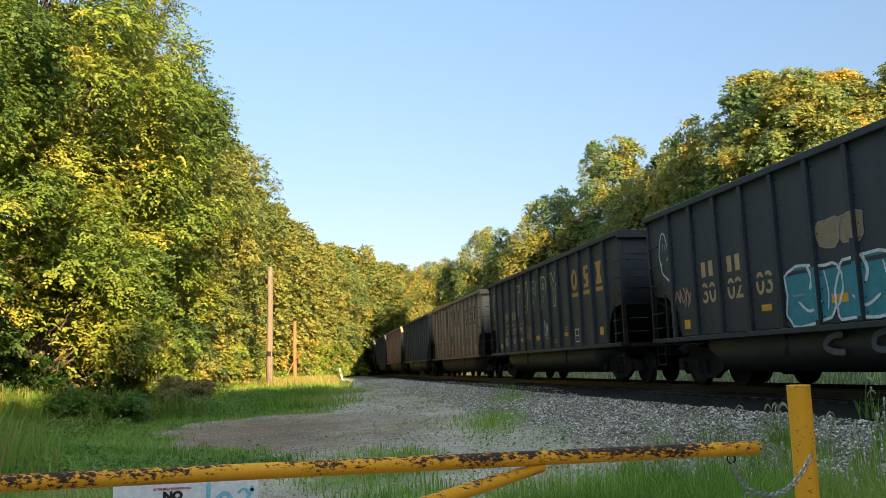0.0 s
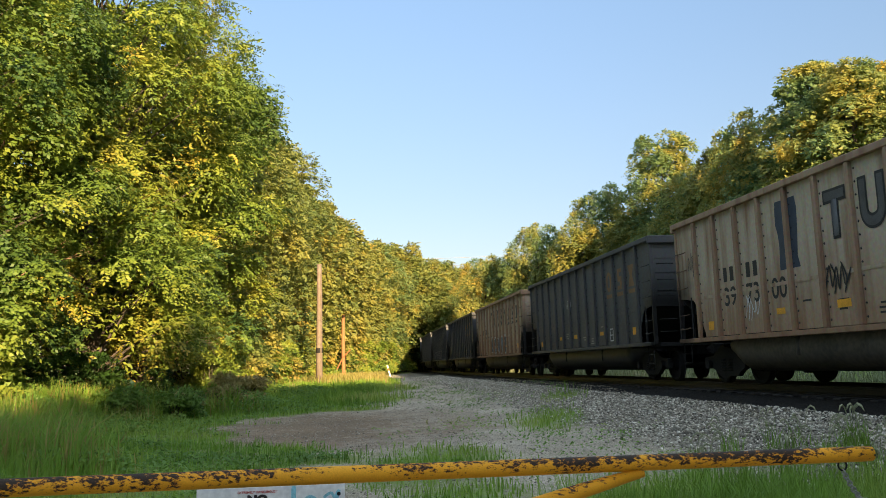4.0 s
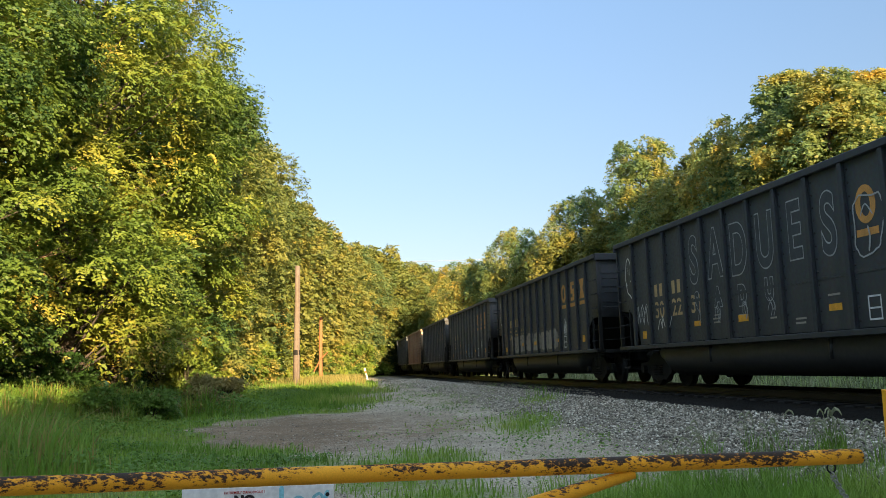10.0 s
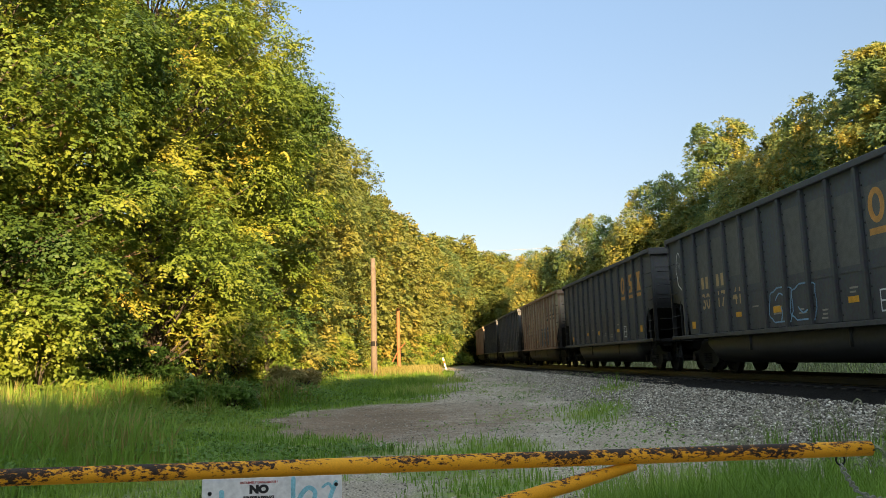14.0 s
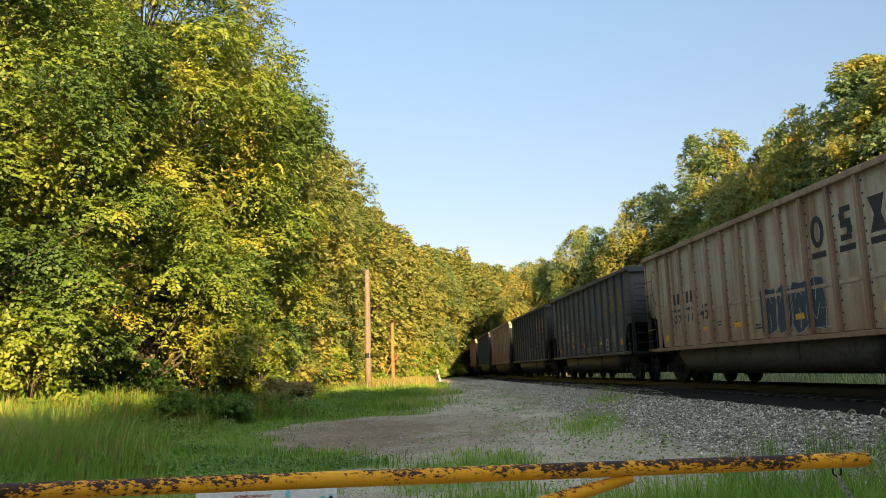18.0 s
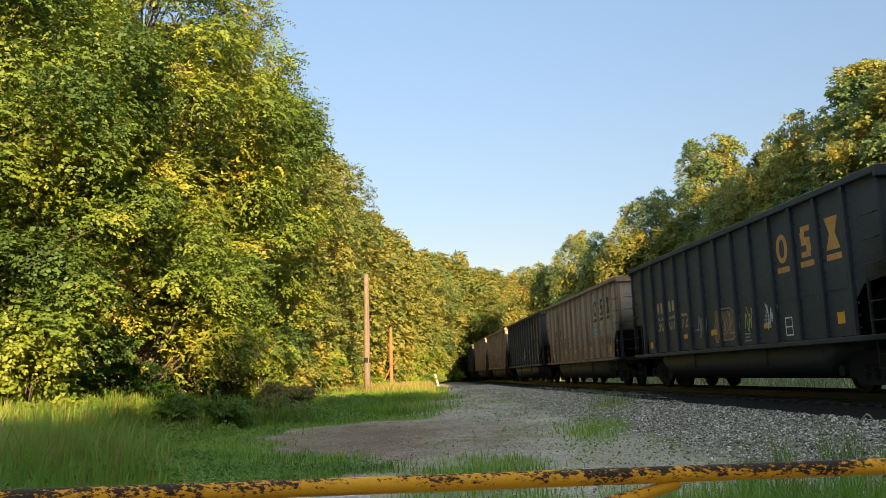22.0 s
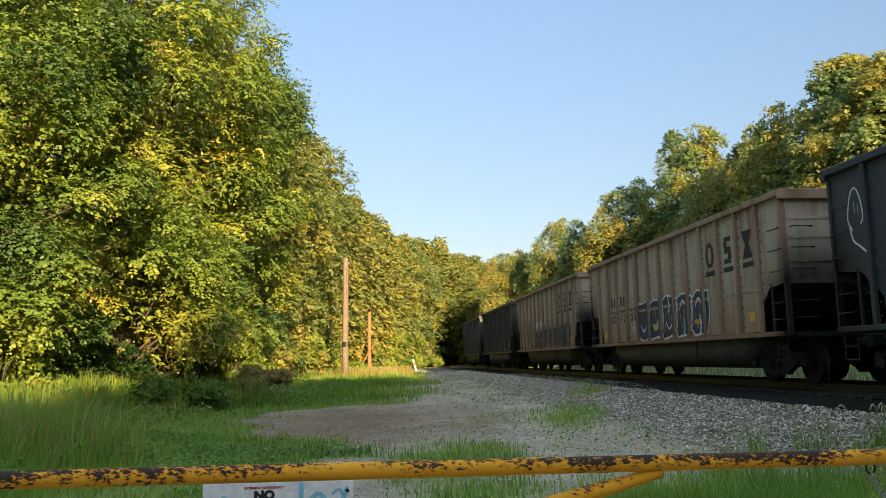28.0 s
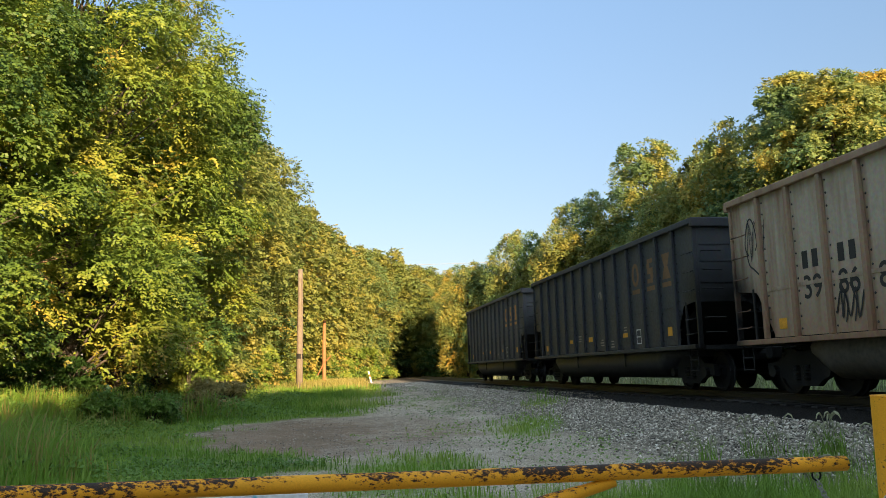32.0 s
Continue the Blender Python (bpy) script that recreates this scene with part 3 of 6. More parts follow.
def build_car(paint, post_paint, tub_paint, label):
    car = thing("hopper_car", pose(0, 0, 0), label, "railcar", "coal cars of the train")
    for sx in (-1, 1):
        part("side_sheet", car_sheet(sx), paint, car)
        bm = bmesh.new()
        x0, x1 = sorted((sx * (HALF_W - 0.04), sx * (HALF_W + 0.105)))
        box(bm, x0, x1, -HALF_L, HALF_L, TOP_Z - 0.02, TOP_Z + 0.11, 0.012)
        part("top_chord", bm, post_paint, car)
        bm = bmesh.new()
        x0, x1 = sorted((sx * (HALF_W - 0.12), sx * (HALF_W + 0.12)))
        box(bm, x0, x1, -HALF_L + 0.05, HALF_L - 0.05, SILL_Z - 0.12, SILL_Z - 0.02, 0.008)
        part("side_sill", bm, post_paint, car)
        # posts
        bm = bmesh.new()
        x0, x1 = sorted((sx * HALF_W, sx * (HALF_W + 0.085)))
        box(bm, x0, x1, -0.055, 0.055, SILL_Z - 0.02, TOP_Z - 0.02, 0.010)
        first = part("side_post", bm, post_paint, car)
        for i in range(POSTS):
            ob = first if i == 0 else new("side_post", first.data)
            ob.parent = car
            ob.matrix_basis = pose(0, post_y(i), 0)
        verts, faces = [], []
        for i in range(POSTS):
            for q in range(12):
                for yy in (-0.10, 0.10):
                    y, z, k = post_y(i) + yy, SILL_Z + 0.12 + q * 0.23, len(verts)
                    verts += [(sx * HALF_W, y - 0.027, z), (sx * HALF_W, y, z - 0.027), (sx * HALF_W, y + 0.027, z), (sx * HALF_W, y, z + 0.027), (sx * (HALF_W + 0.024), y, z)]
                    faces += [(k, k + 1, k + 4), (k + 1, k + 2, k + 4), (k + 2, k + 3, k + 4), (k + 3, k, k + 4)]
        tagged(link("rivets", verts, faces, M_RIVET, car), kind="stuff")
        # a riveted seam at half height
        bm = bmesh.new()
        x0, x1 = sorted((sx * (HALF_W + 0.002), sx * (HALF_W + 0.010)))
        for i in range(POSTS - 1):
            box(bm, x0, x1, post_y(i) + 0.06, post_y(i + 1) - 0.06, 2.00, 2.07)
            for q in range(6):
                rivet(bm, (sx * (HALF_W + 0.01), post_y(i) + 0.15 + q * 0.143, 2.035), sx, 0, 0.014)
        part("seam_strip", bm, paint, car)
    for sy in (-1, 1):
        # end sheet, end chord, slope sheet, platform
        bm = bmesh.new()
        y0, y1 = sorted((sy * HALF_L, sy * (HALF_L - 0.03)))
        box(bm, -HALF_W + 0.022, HALF_W - 0.022, y0, y1, 2.06, TOP_Z - 0.003)
        part("end_sheet", bm, paint, car)
        for zz in (2.5, 3.0, 3.4):
            bm = bmesh.new()
            box(bm, -HALF_W + 0.1, HALF_W - 0.1, *sorted((sy * HALF_L, sy * (HALF_L + 0.02))), zz, zz + 0.05)
            part("end_stiffener", bm, paint, car)
        bm = bmesh.new()
        y0, y1 = sorted((sy * (HALF_L + 0.003), sy * (HALF_L + 0.12)))
        box(bm, -HALF_W - 0.105, HALF_W + 0.105, y0, y1, TOP_Z - 0.10, TOP_Z + 0.11, 0.012)
        part("end_chord", bm, post_paint, car)
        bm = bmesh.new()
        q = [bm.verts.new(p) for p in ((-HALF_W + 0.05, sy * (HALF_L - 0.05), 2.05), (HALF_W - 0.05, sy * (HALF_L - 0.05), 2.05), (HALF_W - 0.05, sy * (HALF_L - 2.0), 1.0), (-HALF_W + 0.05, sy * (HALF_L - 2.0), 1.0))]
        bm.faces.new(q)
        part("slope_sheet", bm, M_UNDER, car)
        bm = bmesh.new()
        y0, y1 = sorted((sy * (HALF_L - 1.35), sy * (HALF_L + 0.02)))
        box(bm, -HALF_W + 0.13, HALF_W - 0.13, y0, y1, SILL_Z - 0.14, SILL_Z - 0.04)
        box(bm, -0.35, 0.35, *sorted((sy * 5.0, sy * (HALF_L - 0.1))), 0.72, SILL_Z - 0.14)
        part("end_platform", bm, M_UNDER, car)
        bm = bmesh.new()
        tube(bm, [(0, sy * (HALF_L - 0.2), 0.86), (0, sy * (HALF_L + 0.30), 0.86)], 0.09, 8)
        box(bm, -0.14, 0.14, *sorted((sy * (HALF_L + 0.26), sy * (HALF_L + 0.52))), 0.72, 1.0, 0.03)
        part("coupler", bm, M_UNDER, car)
        for sx in (-1, 1):
            bm = bmesh.new()
            x0, x1 = sorted((sx * (HALF_W - 0.06), sx * (HALF_W + 0.05)))
            y0, y1 = sorted((sy * (HALF_L - 0.04), sy * (HALF_L + 0.03)))
            box(bm, x0, x1, y0, y1, SILL_Z - 0.1, TOP_Z - 0.1, 0.006)
            for q in range(15):
                rivet(bm, (sx * (HALF_W + 0.05), sy * (HALF_L - 0.005), 2.2 + q * 0.09), sx, 0, 0.013)
                rivet(bm, (sx * (HALF_W - 0.005), sy * (HALF_L + 0.03), 2.2 + q * 0.09), 0, sy, 0.013)
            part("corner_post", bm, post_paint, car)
            bm = bmesh.new()
            x0, x1 = sorted((sx * (HALF_W - 0.03), sx * (HALF_W + 0.012)))
            box(bm, x0, x1, *sorted((sy * (HALF_L - 0.62), sy * (HALF_L - 0.68))), SILL_Z - 0.03, 2.1)
            part("platform_post", bm, M_UNDER, car)
            iron, rung = None, None
            for zz in (1.36, 1.70, 2.36, 2.80, 3.24):
                if iron is None:
                    bm = bmesh.new()
                    xa, xb = sx * (HALF_W + 0.02), sx * (HALF_W + 0.10)
                    ya, yb = sy * (HALF_L - 0.10), sy * (HALF_L - 0.52)
                    tube(bm, [(xa, ya, 0), (xb, ya, -0.03), (xb, yb, -0.03), (xa, yb, 0)], 0.013, 5)
                    iron = part("grab_iron", bm, post_paint, car)
                    bm = bmesh.new()
                    yb = sy * (HALF_L + 0.10)
                    tube(bm, [(sx * 1.40, sy * HALF_L, 0), (sx * 1.40, yb, 0), (sx * 0.95, yb, 0), (sx * 0.95, sy * HALF_L, 0)], 0.013, 5)
                    rung = part("end_rung", bm, post_paint, car)
                    i2, r2 = iron, rung
                else:
                    i2, r2 = new("grab_iron", iron.data), new("end_rung", rung.data)
                    i2.parent = r2.parent = car
                i2.matrix_basis = r2.matrix_basis = pose(0, 0, zz)
            bm = bmesh.new()
            for yy in (HALF_L - 0.12, HALF_L - 0.52):
                tube(bm, [(sx * (HALF_W + 0.03), sy * yy, SILL_Z - 0.1), (sx * (HALF_W + 0.03), sy * yy, 0.48)], 0.014, 5)
            for zz in (0.5, 0.74):
                tube(bm, [(sx * (HALF_W + 0.03), sy * (HALF_L - 0.12), zz), (sx * (HALF_W + 0.03), sy * (HALF_L - 0.52), zz)], 0.014, 5)
            part("step", bm, M_UNDER, car)
    # the rounded tub between the trucks
    bm = bmesh.new()
    prof = [(-1.44, SILL_Z - 0.121), (-1.48, 0.82), (-1.46, 0.64), (-1.36, 0.46), (-1.18, 0.34), (-0.9, 0.30), (0.9, 0.30), (1.18, 0.34), (1.36, 0.46), (1.46, 0.64), (1.48, 0.82), (1.44, SILL_Z - 0.121)]
    ends = ((-5.0, 0.55), (-4.55, 1.0), (4.55, 1.0), (5.0, 0.55))
    rings = [[bm.verts.new((x * (1.0 if f == 1 else 0.97), y, SILL_Z - 0.121 - (SILL_Z - 0.121 - z) * f)) for x, z in prof] for y, f in ends]
    for a, b in zip(rings, rings[1:]):
        for i in range(len(prof) - 1):
            bm.faces.new((a[i], a[i + 1], b[i + 1], b[i]))
    bm.faces.new(rings[0])
    bm.faces.new(rings[-1][::-1])
    bmesh.ops.recalc_face_normals(bm, faces=bm.faces[:])
    for y in (-2.2, 2.2):
        box(bm, -1.5, -1.36, y - 0.04, y + 0.04, 0.62, SILL_Z - 0.125)
        box(bm, 1.36, 1.5, y - 0.04, y + 0.04, 0.62, SILL_Z - 0.125)
    part("tub", bm, tub_paint, car, smoothed=True)
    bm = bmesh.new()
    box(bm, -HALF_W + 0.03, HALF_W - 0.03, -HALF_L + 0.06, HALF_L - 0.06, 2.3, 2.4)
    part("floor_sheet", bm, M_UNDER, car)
    for y in (-5.75, 5.75):
        build_truck(car, y)
    return car


build_track()
BROWN_CARS, DUSTY_CARS = {2, 4, 9, 12, 14, 15}, {3, 7, 8, 10, 17}
car_a = build_car(M_BLACK, M_BLACK_POST, M_TUB_BLACK, "black weathered steel coal car on rails")
car_b = build_car(M_BROWN, M_BROWN_POST, M_TUB_BROWN, "faded brown rusty steel coal car on rails")
car_c = build_car(M_DUSTY, M_DUSTY_POST, M_TUB_BLACK, "dusty grey-black steel coal car on rails")
CARS = []
for i in range(-1, 18):
    if i == -1:
        car = car_a
    elif i == 2:
        car = car_b
    elif i == 3:
        car = car_c
    else:
        car = copy_thing(car_b if i in BROWN_CARS else car_c if i in DUSTY_CARS else car_a, pose(0, 0, 0))
    CARS.append((i, car))

# ---- gate ----
def chipped(name, paint, under, rust, wear):
    """Old paint that has flaked off the upper side in ragged patches."""
    m = bpy.data.materials.new(name)
    m.use_nodes = True
    n, l = m.node_tree.nodes, m.node_tree.links
    b = n["Principled BSDF"]
    co, geo = n.new("ShaderNodeTexCoord"), n.new("ShaderNodeNewGeometry")
    sep = n.new("ShaderNodeSeparateXYZ")
    l.new(geo.outputs["Normal"], sep.inputs[0])

    def noise_node(scale, detail, vec=(1, 1, 1)):
        mp = n.new("ShaderNodeMapping")
        mp.inputs["Scale"].default_value = vec
        t = n.new("ShaderNodeTexNoise")
        t.inputs["Scale"].default_value, t.inputs["Detail"].default_value, t.inputs["Roughness"].default_value = scale, detail, 0.72
        l.new(co.outputs["Object"], mp.inputs["Vector"])
        l.new(mp.outputs[0], t.inputs["Vector"])
        return t

    long, flake, fine = noise_node(2.2, 3), noise_node(78, 12, (0.45, 1, 1)), noise_node(160, 3)

    def fma(a, k, c):
        x = n.new("ShaderNodeMath")
        x.operation = "MULTIPLY_ADD"
        l.new(a, x.inputs[0])
        x.inputs[1].default_value = k
        if isinstance(c, float):
            x.inputs[2].default_value = c
        else:
            l.new(c, x.inputs[2])
        return x.outputs[0]

    v = fma(sep.outputs["Z"], 0.075, fma(long.outputs["Fac"], 0.55, fma(flake.outputs["Fac"], 0.8, -0.66 + wear)))

    def step(src, a, bb):
        x = n.new("ShaderNodeMapRange")
        x.inputs["From Min"].default_value, x.inputs["From Max"].default_value = a, bb
        l.new(src, x.inputs["Value"])
        return x.outputs["Result"]

    def mixer(fac, a, bb):
        x = n.new("ShaderNodeMixRGB")
        l.new(fac, x.inputs["Fac"])
        for key, c in (("Color1", a), ("Color2", bb)):
            if isinstance(c, tuple):
                x.inputs[key].default_value = (*c, 1)
            else:
                l.new(c, x.inputs[key])
        return x.outputs["Color"]

    tone = mixer(step(fine.outputs["Fac"], 0.35, 0.65), tuple(c * 0.85 for c in paint), paint)
    c = mixer(step(v, 0.018, 0.050), tone, rust)
    c = mixer(step(v, 0.048, 0.075), c, mixer(step(fine.outputs["Fac"], 0.45, 0.8), under, tuple(u * 2.2 for u in under)))
    l.new(c, b.inputs["Base Color"])
    b.inputs["Roughness"].default_value, b.inputs["Specular IOR Level"].default_value = 0.65, 0.2
    bp = n.new("ShaderNodeBump")
    bp.inputs["Strength"].default_value, bp.inputs["Distance"].default_value = 0.35, 0.004
    bp.invert = True
    l.new(step(v, 0.02, 0.06), bp.inputs["Height"])
    l.new(bp.outputs["Normal"], b.inputs["Normal"])
    return m


M_BOOM = chipped("chipped_yellow_boom", (0.86, 0.385, 0.026), (0.030, 0.019, 0.012), (0.26, 0.085, 0.018), 0.0)
M_POST = chipped("chipped_yellow_post", (0.86, 0.385, 0.026), (0.06, 0.035, 0.025), (0.27, 0.10, 0.02), -0.085)
M_CHAIN = mat("chain_zinc", (0.35, 0.34, 0.32), 0.45, metal=0.8, scale=30)
M_INK = mat("sign_black", (0.012, 0.012, 0.014), 0.5, scale=20)
M_RED = mat("sign_red", (0.45, 0.03, 0.025), 0.5, scale=20)
M_CYAN = mat("spray_cyan", (0.22, 0.56, 0.66), 0.6, scale=20, vary=0.3)

BOOM_A, BOOM_B = Vector((-2.9, 2.62, 1.175)), Vector((1.385, 3.84, 1.085))
BOOM_R = 0.031


def text_mesh(body, size, name="text", extrude=0.001, bold=0.0, width=1.0):
    cu = bpy.data.curves.new(name, "FONT")
    cu.body, cu.size, cu.extrude, cu.align_x, cu.align_y, cu.offset = body, size, extrude, "CENTER", "CENTER", bold
    tmp = bpy.data.objects.new(name, cu)
    me = bpy.data.meshes.new_from_object(tmp)
    bpy.data.objects.remove(tmp)
    bpy.data.curves.remove(cu)
    if width != 1.0:
        me.transform(Matrix.Diagonal((width, 1, 1, 1)))
    return me


def ribbon(bm, pts, w, m=None):
    """A flat stroke through points in the xy plane, with tapered ends."""
    pts = [Vector((p[0], p[1], 0)) for p in pts]
    prev, out = None, []
    for i, p in enumerate(pts):
        d = (pts[min(i + 1, len(pts) - 1)] - pts[max(i - 1, 0)])
        d = d.normalized() if d.length else Vector((1, 0, 0))
        u = Vector((-d.y, d.x, 0)) * w * 0.5 * (0.55 if i in (0, len(pts) - 1) else 1)
        cur = (bm.verts.new(p - u), bm.verts.new(p + u))
        out += cur
        if prev:
            bm.faces.new((prev[0], cur[0], cur[1], prev[1]))
        prev = cur
    if m is not None:
        bmesh.ops.transform(bm, matrix=m, verts=out)


def curve_pts(ctrl, steps=6):
    """A smooth line through control points."""
    out = []
    for i in range(len(ctrl) - 1):
        p0, p1, p2, p3 = (Vector(ctrl[max(0, min(len(ctrl) - 1, i + k))]) for k in (-1, 0, 1, 2))
        for s in range(steps):
            t = s / steps
            out.append(0.5 * ((2 * p1) + (p2 - p0) * t + (2 * p0 - 5 * p1 + 4 * p2 - p3) * t * t + (3 * p1 - p0 - 3 * p2 + p3) * t ** 3))
    return out + [Vector(ctrl[-1])]


def build_gate():
    way = (BOOM_B - BOOM_A).normalized()
    gate = thing("barrier_gate", pose(BOOM_A.x, BOOM_A.y, ground_z(BOOM_A.x, BOOM_A.y)), "yellow steel pipe gate with flaking paint across the track", "gate")
    inv = gate.matrix_world.inverted()
    bm = bmesh.new()
    n = 24
    tube(bm, [inv @ (BOOM_A + (BOOM_B - BOOM_A) * i / n) for i in range(n + 1)], BOOM_R, 20)
    part("boom", bm, M_BOOM, gate, "yellow pipe with black undercoat showing through", True)
    # brace that rises to the boom from the hinge side
    tip = BOOM_A + way * (Vector((0.39, 3.55, 0)) - Vector((BOOM_A.x, BOOM_A.y, 0))).length
    tip = tip - Vector((0, 0, BOOM_R * 1.15))
    low = tip - way * 2.0 - Vector((0, 0, 0.47))
    bm = bmesh.new()
    tube(bm, [inv @ (low + (tip - low) * i / 8) for i in range(9)], [0.030] * 7 + [0.029, 0.020], 16)
    part("brace", bm, M_POST, gate, "yellow diagonal brace pipe", True)
    bm = bmesh.new()
    foot = Vector((BOOM_A.x, BOOM_A.y, ground_z(BOOM_A.x, BOOM_A.y)))
    tube(bm, [inv @ (foot - Vector((0, 0, 0.2))), inv @ Vector((BOOM_A.x, BOOM_A.y, 1.3))], 0.057, 16)
    part("hinge_post", bm, M_POST, gate)
    # padlock eye and chain at the free end
    eye = BOOM_B - way * 0.14 - Vector((0, 0, BOOM_R + 0.012))
    bm = bmesh.new()
    tube(bm, [inv @ (eye + way * 0.02 * math.cos(a) + Vector((0, 0, 0.02 * math.sin(a)))) for a in [k * math.tau / 14 for k in range(15)]], 0.004, 6, False)
    part("eye_ring", bm, M_UNDER, gate)
    return gate, way, eye


def chain(a, b, sag, count):
    c = thing("chain", pose(*a), "slack galvanised steel chain hanging from the gate", "chain")
    inv = c.matrix_world.inverted()
    a, b = Vector(a), Vector(b)
    for i in range(count):
        t0, t1 = (i - 0.2) / count, (i + 1.2) / count
        f = [a + (b - a) * t - Vector((0, 0, sag * 4 * t * (1 - t))) for t in (t0, t1)]
        mid, d = (f[0] + f[1]) / 2, (f[1] - f[0])
        ln = d.length
        d.normalize()
        u = d.cross(Vector((0, 0, 1))).normalized() if abs(d.z) < 0.95 else Vector((1, 0, 0))
        if i % 2:
            u = d.cross(u).normalized()
        bm = bmesh.new()
        loop = [mid + d * ln * 0.5 * math.cos(k * math.tau / 10) + u * 0.011 * math.sin(k * math.tau / 10) for k in range(11)]
        tube(bm, [inv @ p for p in loop], 0.0035, 5, False)
        part("chain_link", bm, M_CHAIN, c)
    return c


gate, boom_way, eye_at = build_gate()
low_at = eye_at + boom_way * 0.07 + Vector((0.0, 0, -0.135))
chain(eye_at + Vector((0, 0, -0.02)), low_at, 0.01, 9)
chain(low_at + Vector((0.006, 0, 0)), Vector((1.70, 4.02, 1.02)), 0.09, 22)


def build_padlock():
    p = thing("padlock", pose(*(low_at + Vector((0, 0, -0.075)))), "small steel padlock hanging on the chain", "padlock")
    bm = bmesh.new()
    box(bm, -0.022, 0.022, -0.010, 0.010, -0.025, 0.020, 0.006)
    part("body", bm, M_CHAIN, p)
    bm = bmesh.new()
    tube(bm, [(-0.014, 0, 0.018), (-0.014, 0, 0.045), (-0.007, 0, 0.058), (0.007, 0, 0.058), (0.014, 0, 0.045), (0.014, 0, 0.018)], 0.0035, 6)
    part("shackle", bm, M_CHAIN, p)


build_padlock()


def build_post(x, y):
    z = ground_z(x, y)
    p = thing("bollard_post", pose(x, y, z, 0.6, 0.3, 0), "yellow painted steel pipe post beside the gate", "post")
    bm = bmesh.new()
    h = 1.335 - z
    tube(bm, [(0, 0, -0.2), (0, 0, h * 0.5), (0, 0, h - 0.004), (0, 0, h)], [0.057, 0.057, 0.057, 0.053], 24)
    part("pipe", bm, M_POST, p, smoothed=False)
    bm = bmesh.new()
    tube(bm, [(0, 0, h + 0.0005), (0, 0, h + 0.006)], [0.059, 0.057], 24)
    part("cap", bm, M_POST, p)


build_post(1.765, 4.28)


def build_sign():
    ang = math.degrees(math.atan2(boom_way.y, boom_way.x))
    c = BOOM_A + boom_way * (Vector((-0.985, 3.18, 0)) - Vector((BOOM_A.x, BOOM_A.y, 0))).length
    m = Matrix.Translation(c + Vector((0, 0, -BOOM_R + 0.004))) @ Matrix.Rotation(radians(ang), 4, "Z") @ Matrix.Rotation(math.asin(-boom_way.z), 4, "Y") @ Matrix.Translation((0, -0.034, 0))
    s = thing("warning_sign", m, "white no trespassing sign with blue spray paint", "sign")
    w, h = 0.51, 0.42
    bm = bmesh.new()
    box(bm, -w / 2, w / 2, -0.0015, 0.0015, -h, 0, 0.0006)
    part("panel", bm, M_SIGN, s)
    face = Matrix.Translation((0, -0.0022, 0)) @ Matrix.Rotation(radians(90), 4, "X")

    def put(me, x, z, material, name):
        me.transform(face)
        me.materials.append(material)
        ob = new(name, me)
        ob.parent = s
        ob.matrix_basis = pose(x, 0, z)
        return ob

    put(text_mesh("EXTREMELY DANGEROUS !", 0.0112, bold=0.0002), -0.05, -0.017, M_RED, "red_lettering")
    put(text_mesh("NO", 0.038, bold=0.0028, width=1.12), -0.05, -0.043, M_INK, "black_lettering")
    put(text_mesh("TRESPASSING", 0.0185, bold=0.0011), -0.05, -0.074, M_INK, "black_lettering")
    for k in range(4):
        bm = bmesh.new()
        box(bm, -0.12 + 0.01 * k, 0.12 - 0.012 * k, -0.0028, -0.002, -0.014, 0.0)
        b = part("text_bar", bm, M_INK, s)
        b.matrix_basis = pose(-0.05, 0, -0.115 - k * 0.03)
    for x, z in ((-w / 2 + 0.028, -0.052), (w / 2 - 0.022, -0.034)):
        bm = bmesh.new()
        tube(bm, [(x, -0.001, z), (x, -0.006, z)], [0.008, 0.006], 10)
        part("screw", bm, M_UNDER, s)
    for ctrl, wd in (([(-0.185, -0.04), (-0.18, -0.10), (-0.17, -0.2)], 0.018), ([(0.075, 0.0), (0.075, -0.08), (0.08, -0.20), (0.09, -0.10), (0.125, -0.045), (0.155, -0.06), (0.145, -0.11), (0.13, -0.2)], 0.017), ([(0.235, -0.02), (0.205, -0.10), (0.185, -0.2)], 0.016), ([(0.18, -0.045), (0.205, -0.03), (0.22, -0.05)], 0.010)):
        bm = bmesh.new()
        ribbon(bm, curve_pts(ctrl), wd, Matrix.Translation((0, -0.003, 0)) @ Matrix.Rotation(radians(90), 4, "X"))
        part("spray_stroke", bm, M_CYAN, s)


build_sign()

# ---- lettering and spray paint on the cars ----
NEAR_FACE = Matrix(((0, 0, -1, -HALF_W - 0.004), (-1, 0, 0, 0), (0, 1, 0, 0), (0, 0, 0, 1)))     # u to the reader's right, v up


def paint(name, rgb, rough=0.65):
    return mat(name, rgb, rough, scale=6, vary=0.3)


P_ORANGE, P_YELLOW, P_WHITE = paint("stencil_orange", (0.58, 0.27, 0.07)), paint("reflector_yellow", (0.72, 0.33, 0.03)), paint("spray_white", (0.62, 0.63, 0.62))
P_BLACK, P_TEAL, P_GREY = paint("spray_black", (0.022, 0.021, 0.022)), paint("spray_teal", (0.035, 0.22, 0.26)), paint("spray_grey", (0.075, 0.076, 0.077))
P_LIME, P_SILVER, P_NAVY = paint("spray_lime", (0.45, 0.45, 0.14)), paint("spray_silver", (0.30, 0.27, 0.23)), paint("spray_navy", (0.035, 0.05, 0.075))
P_DUST, P_PINK = paint("spray_tan", (0.30, 0.20, 0.12)), paint("spray_pink", (0.40, 0.22, 0.16))
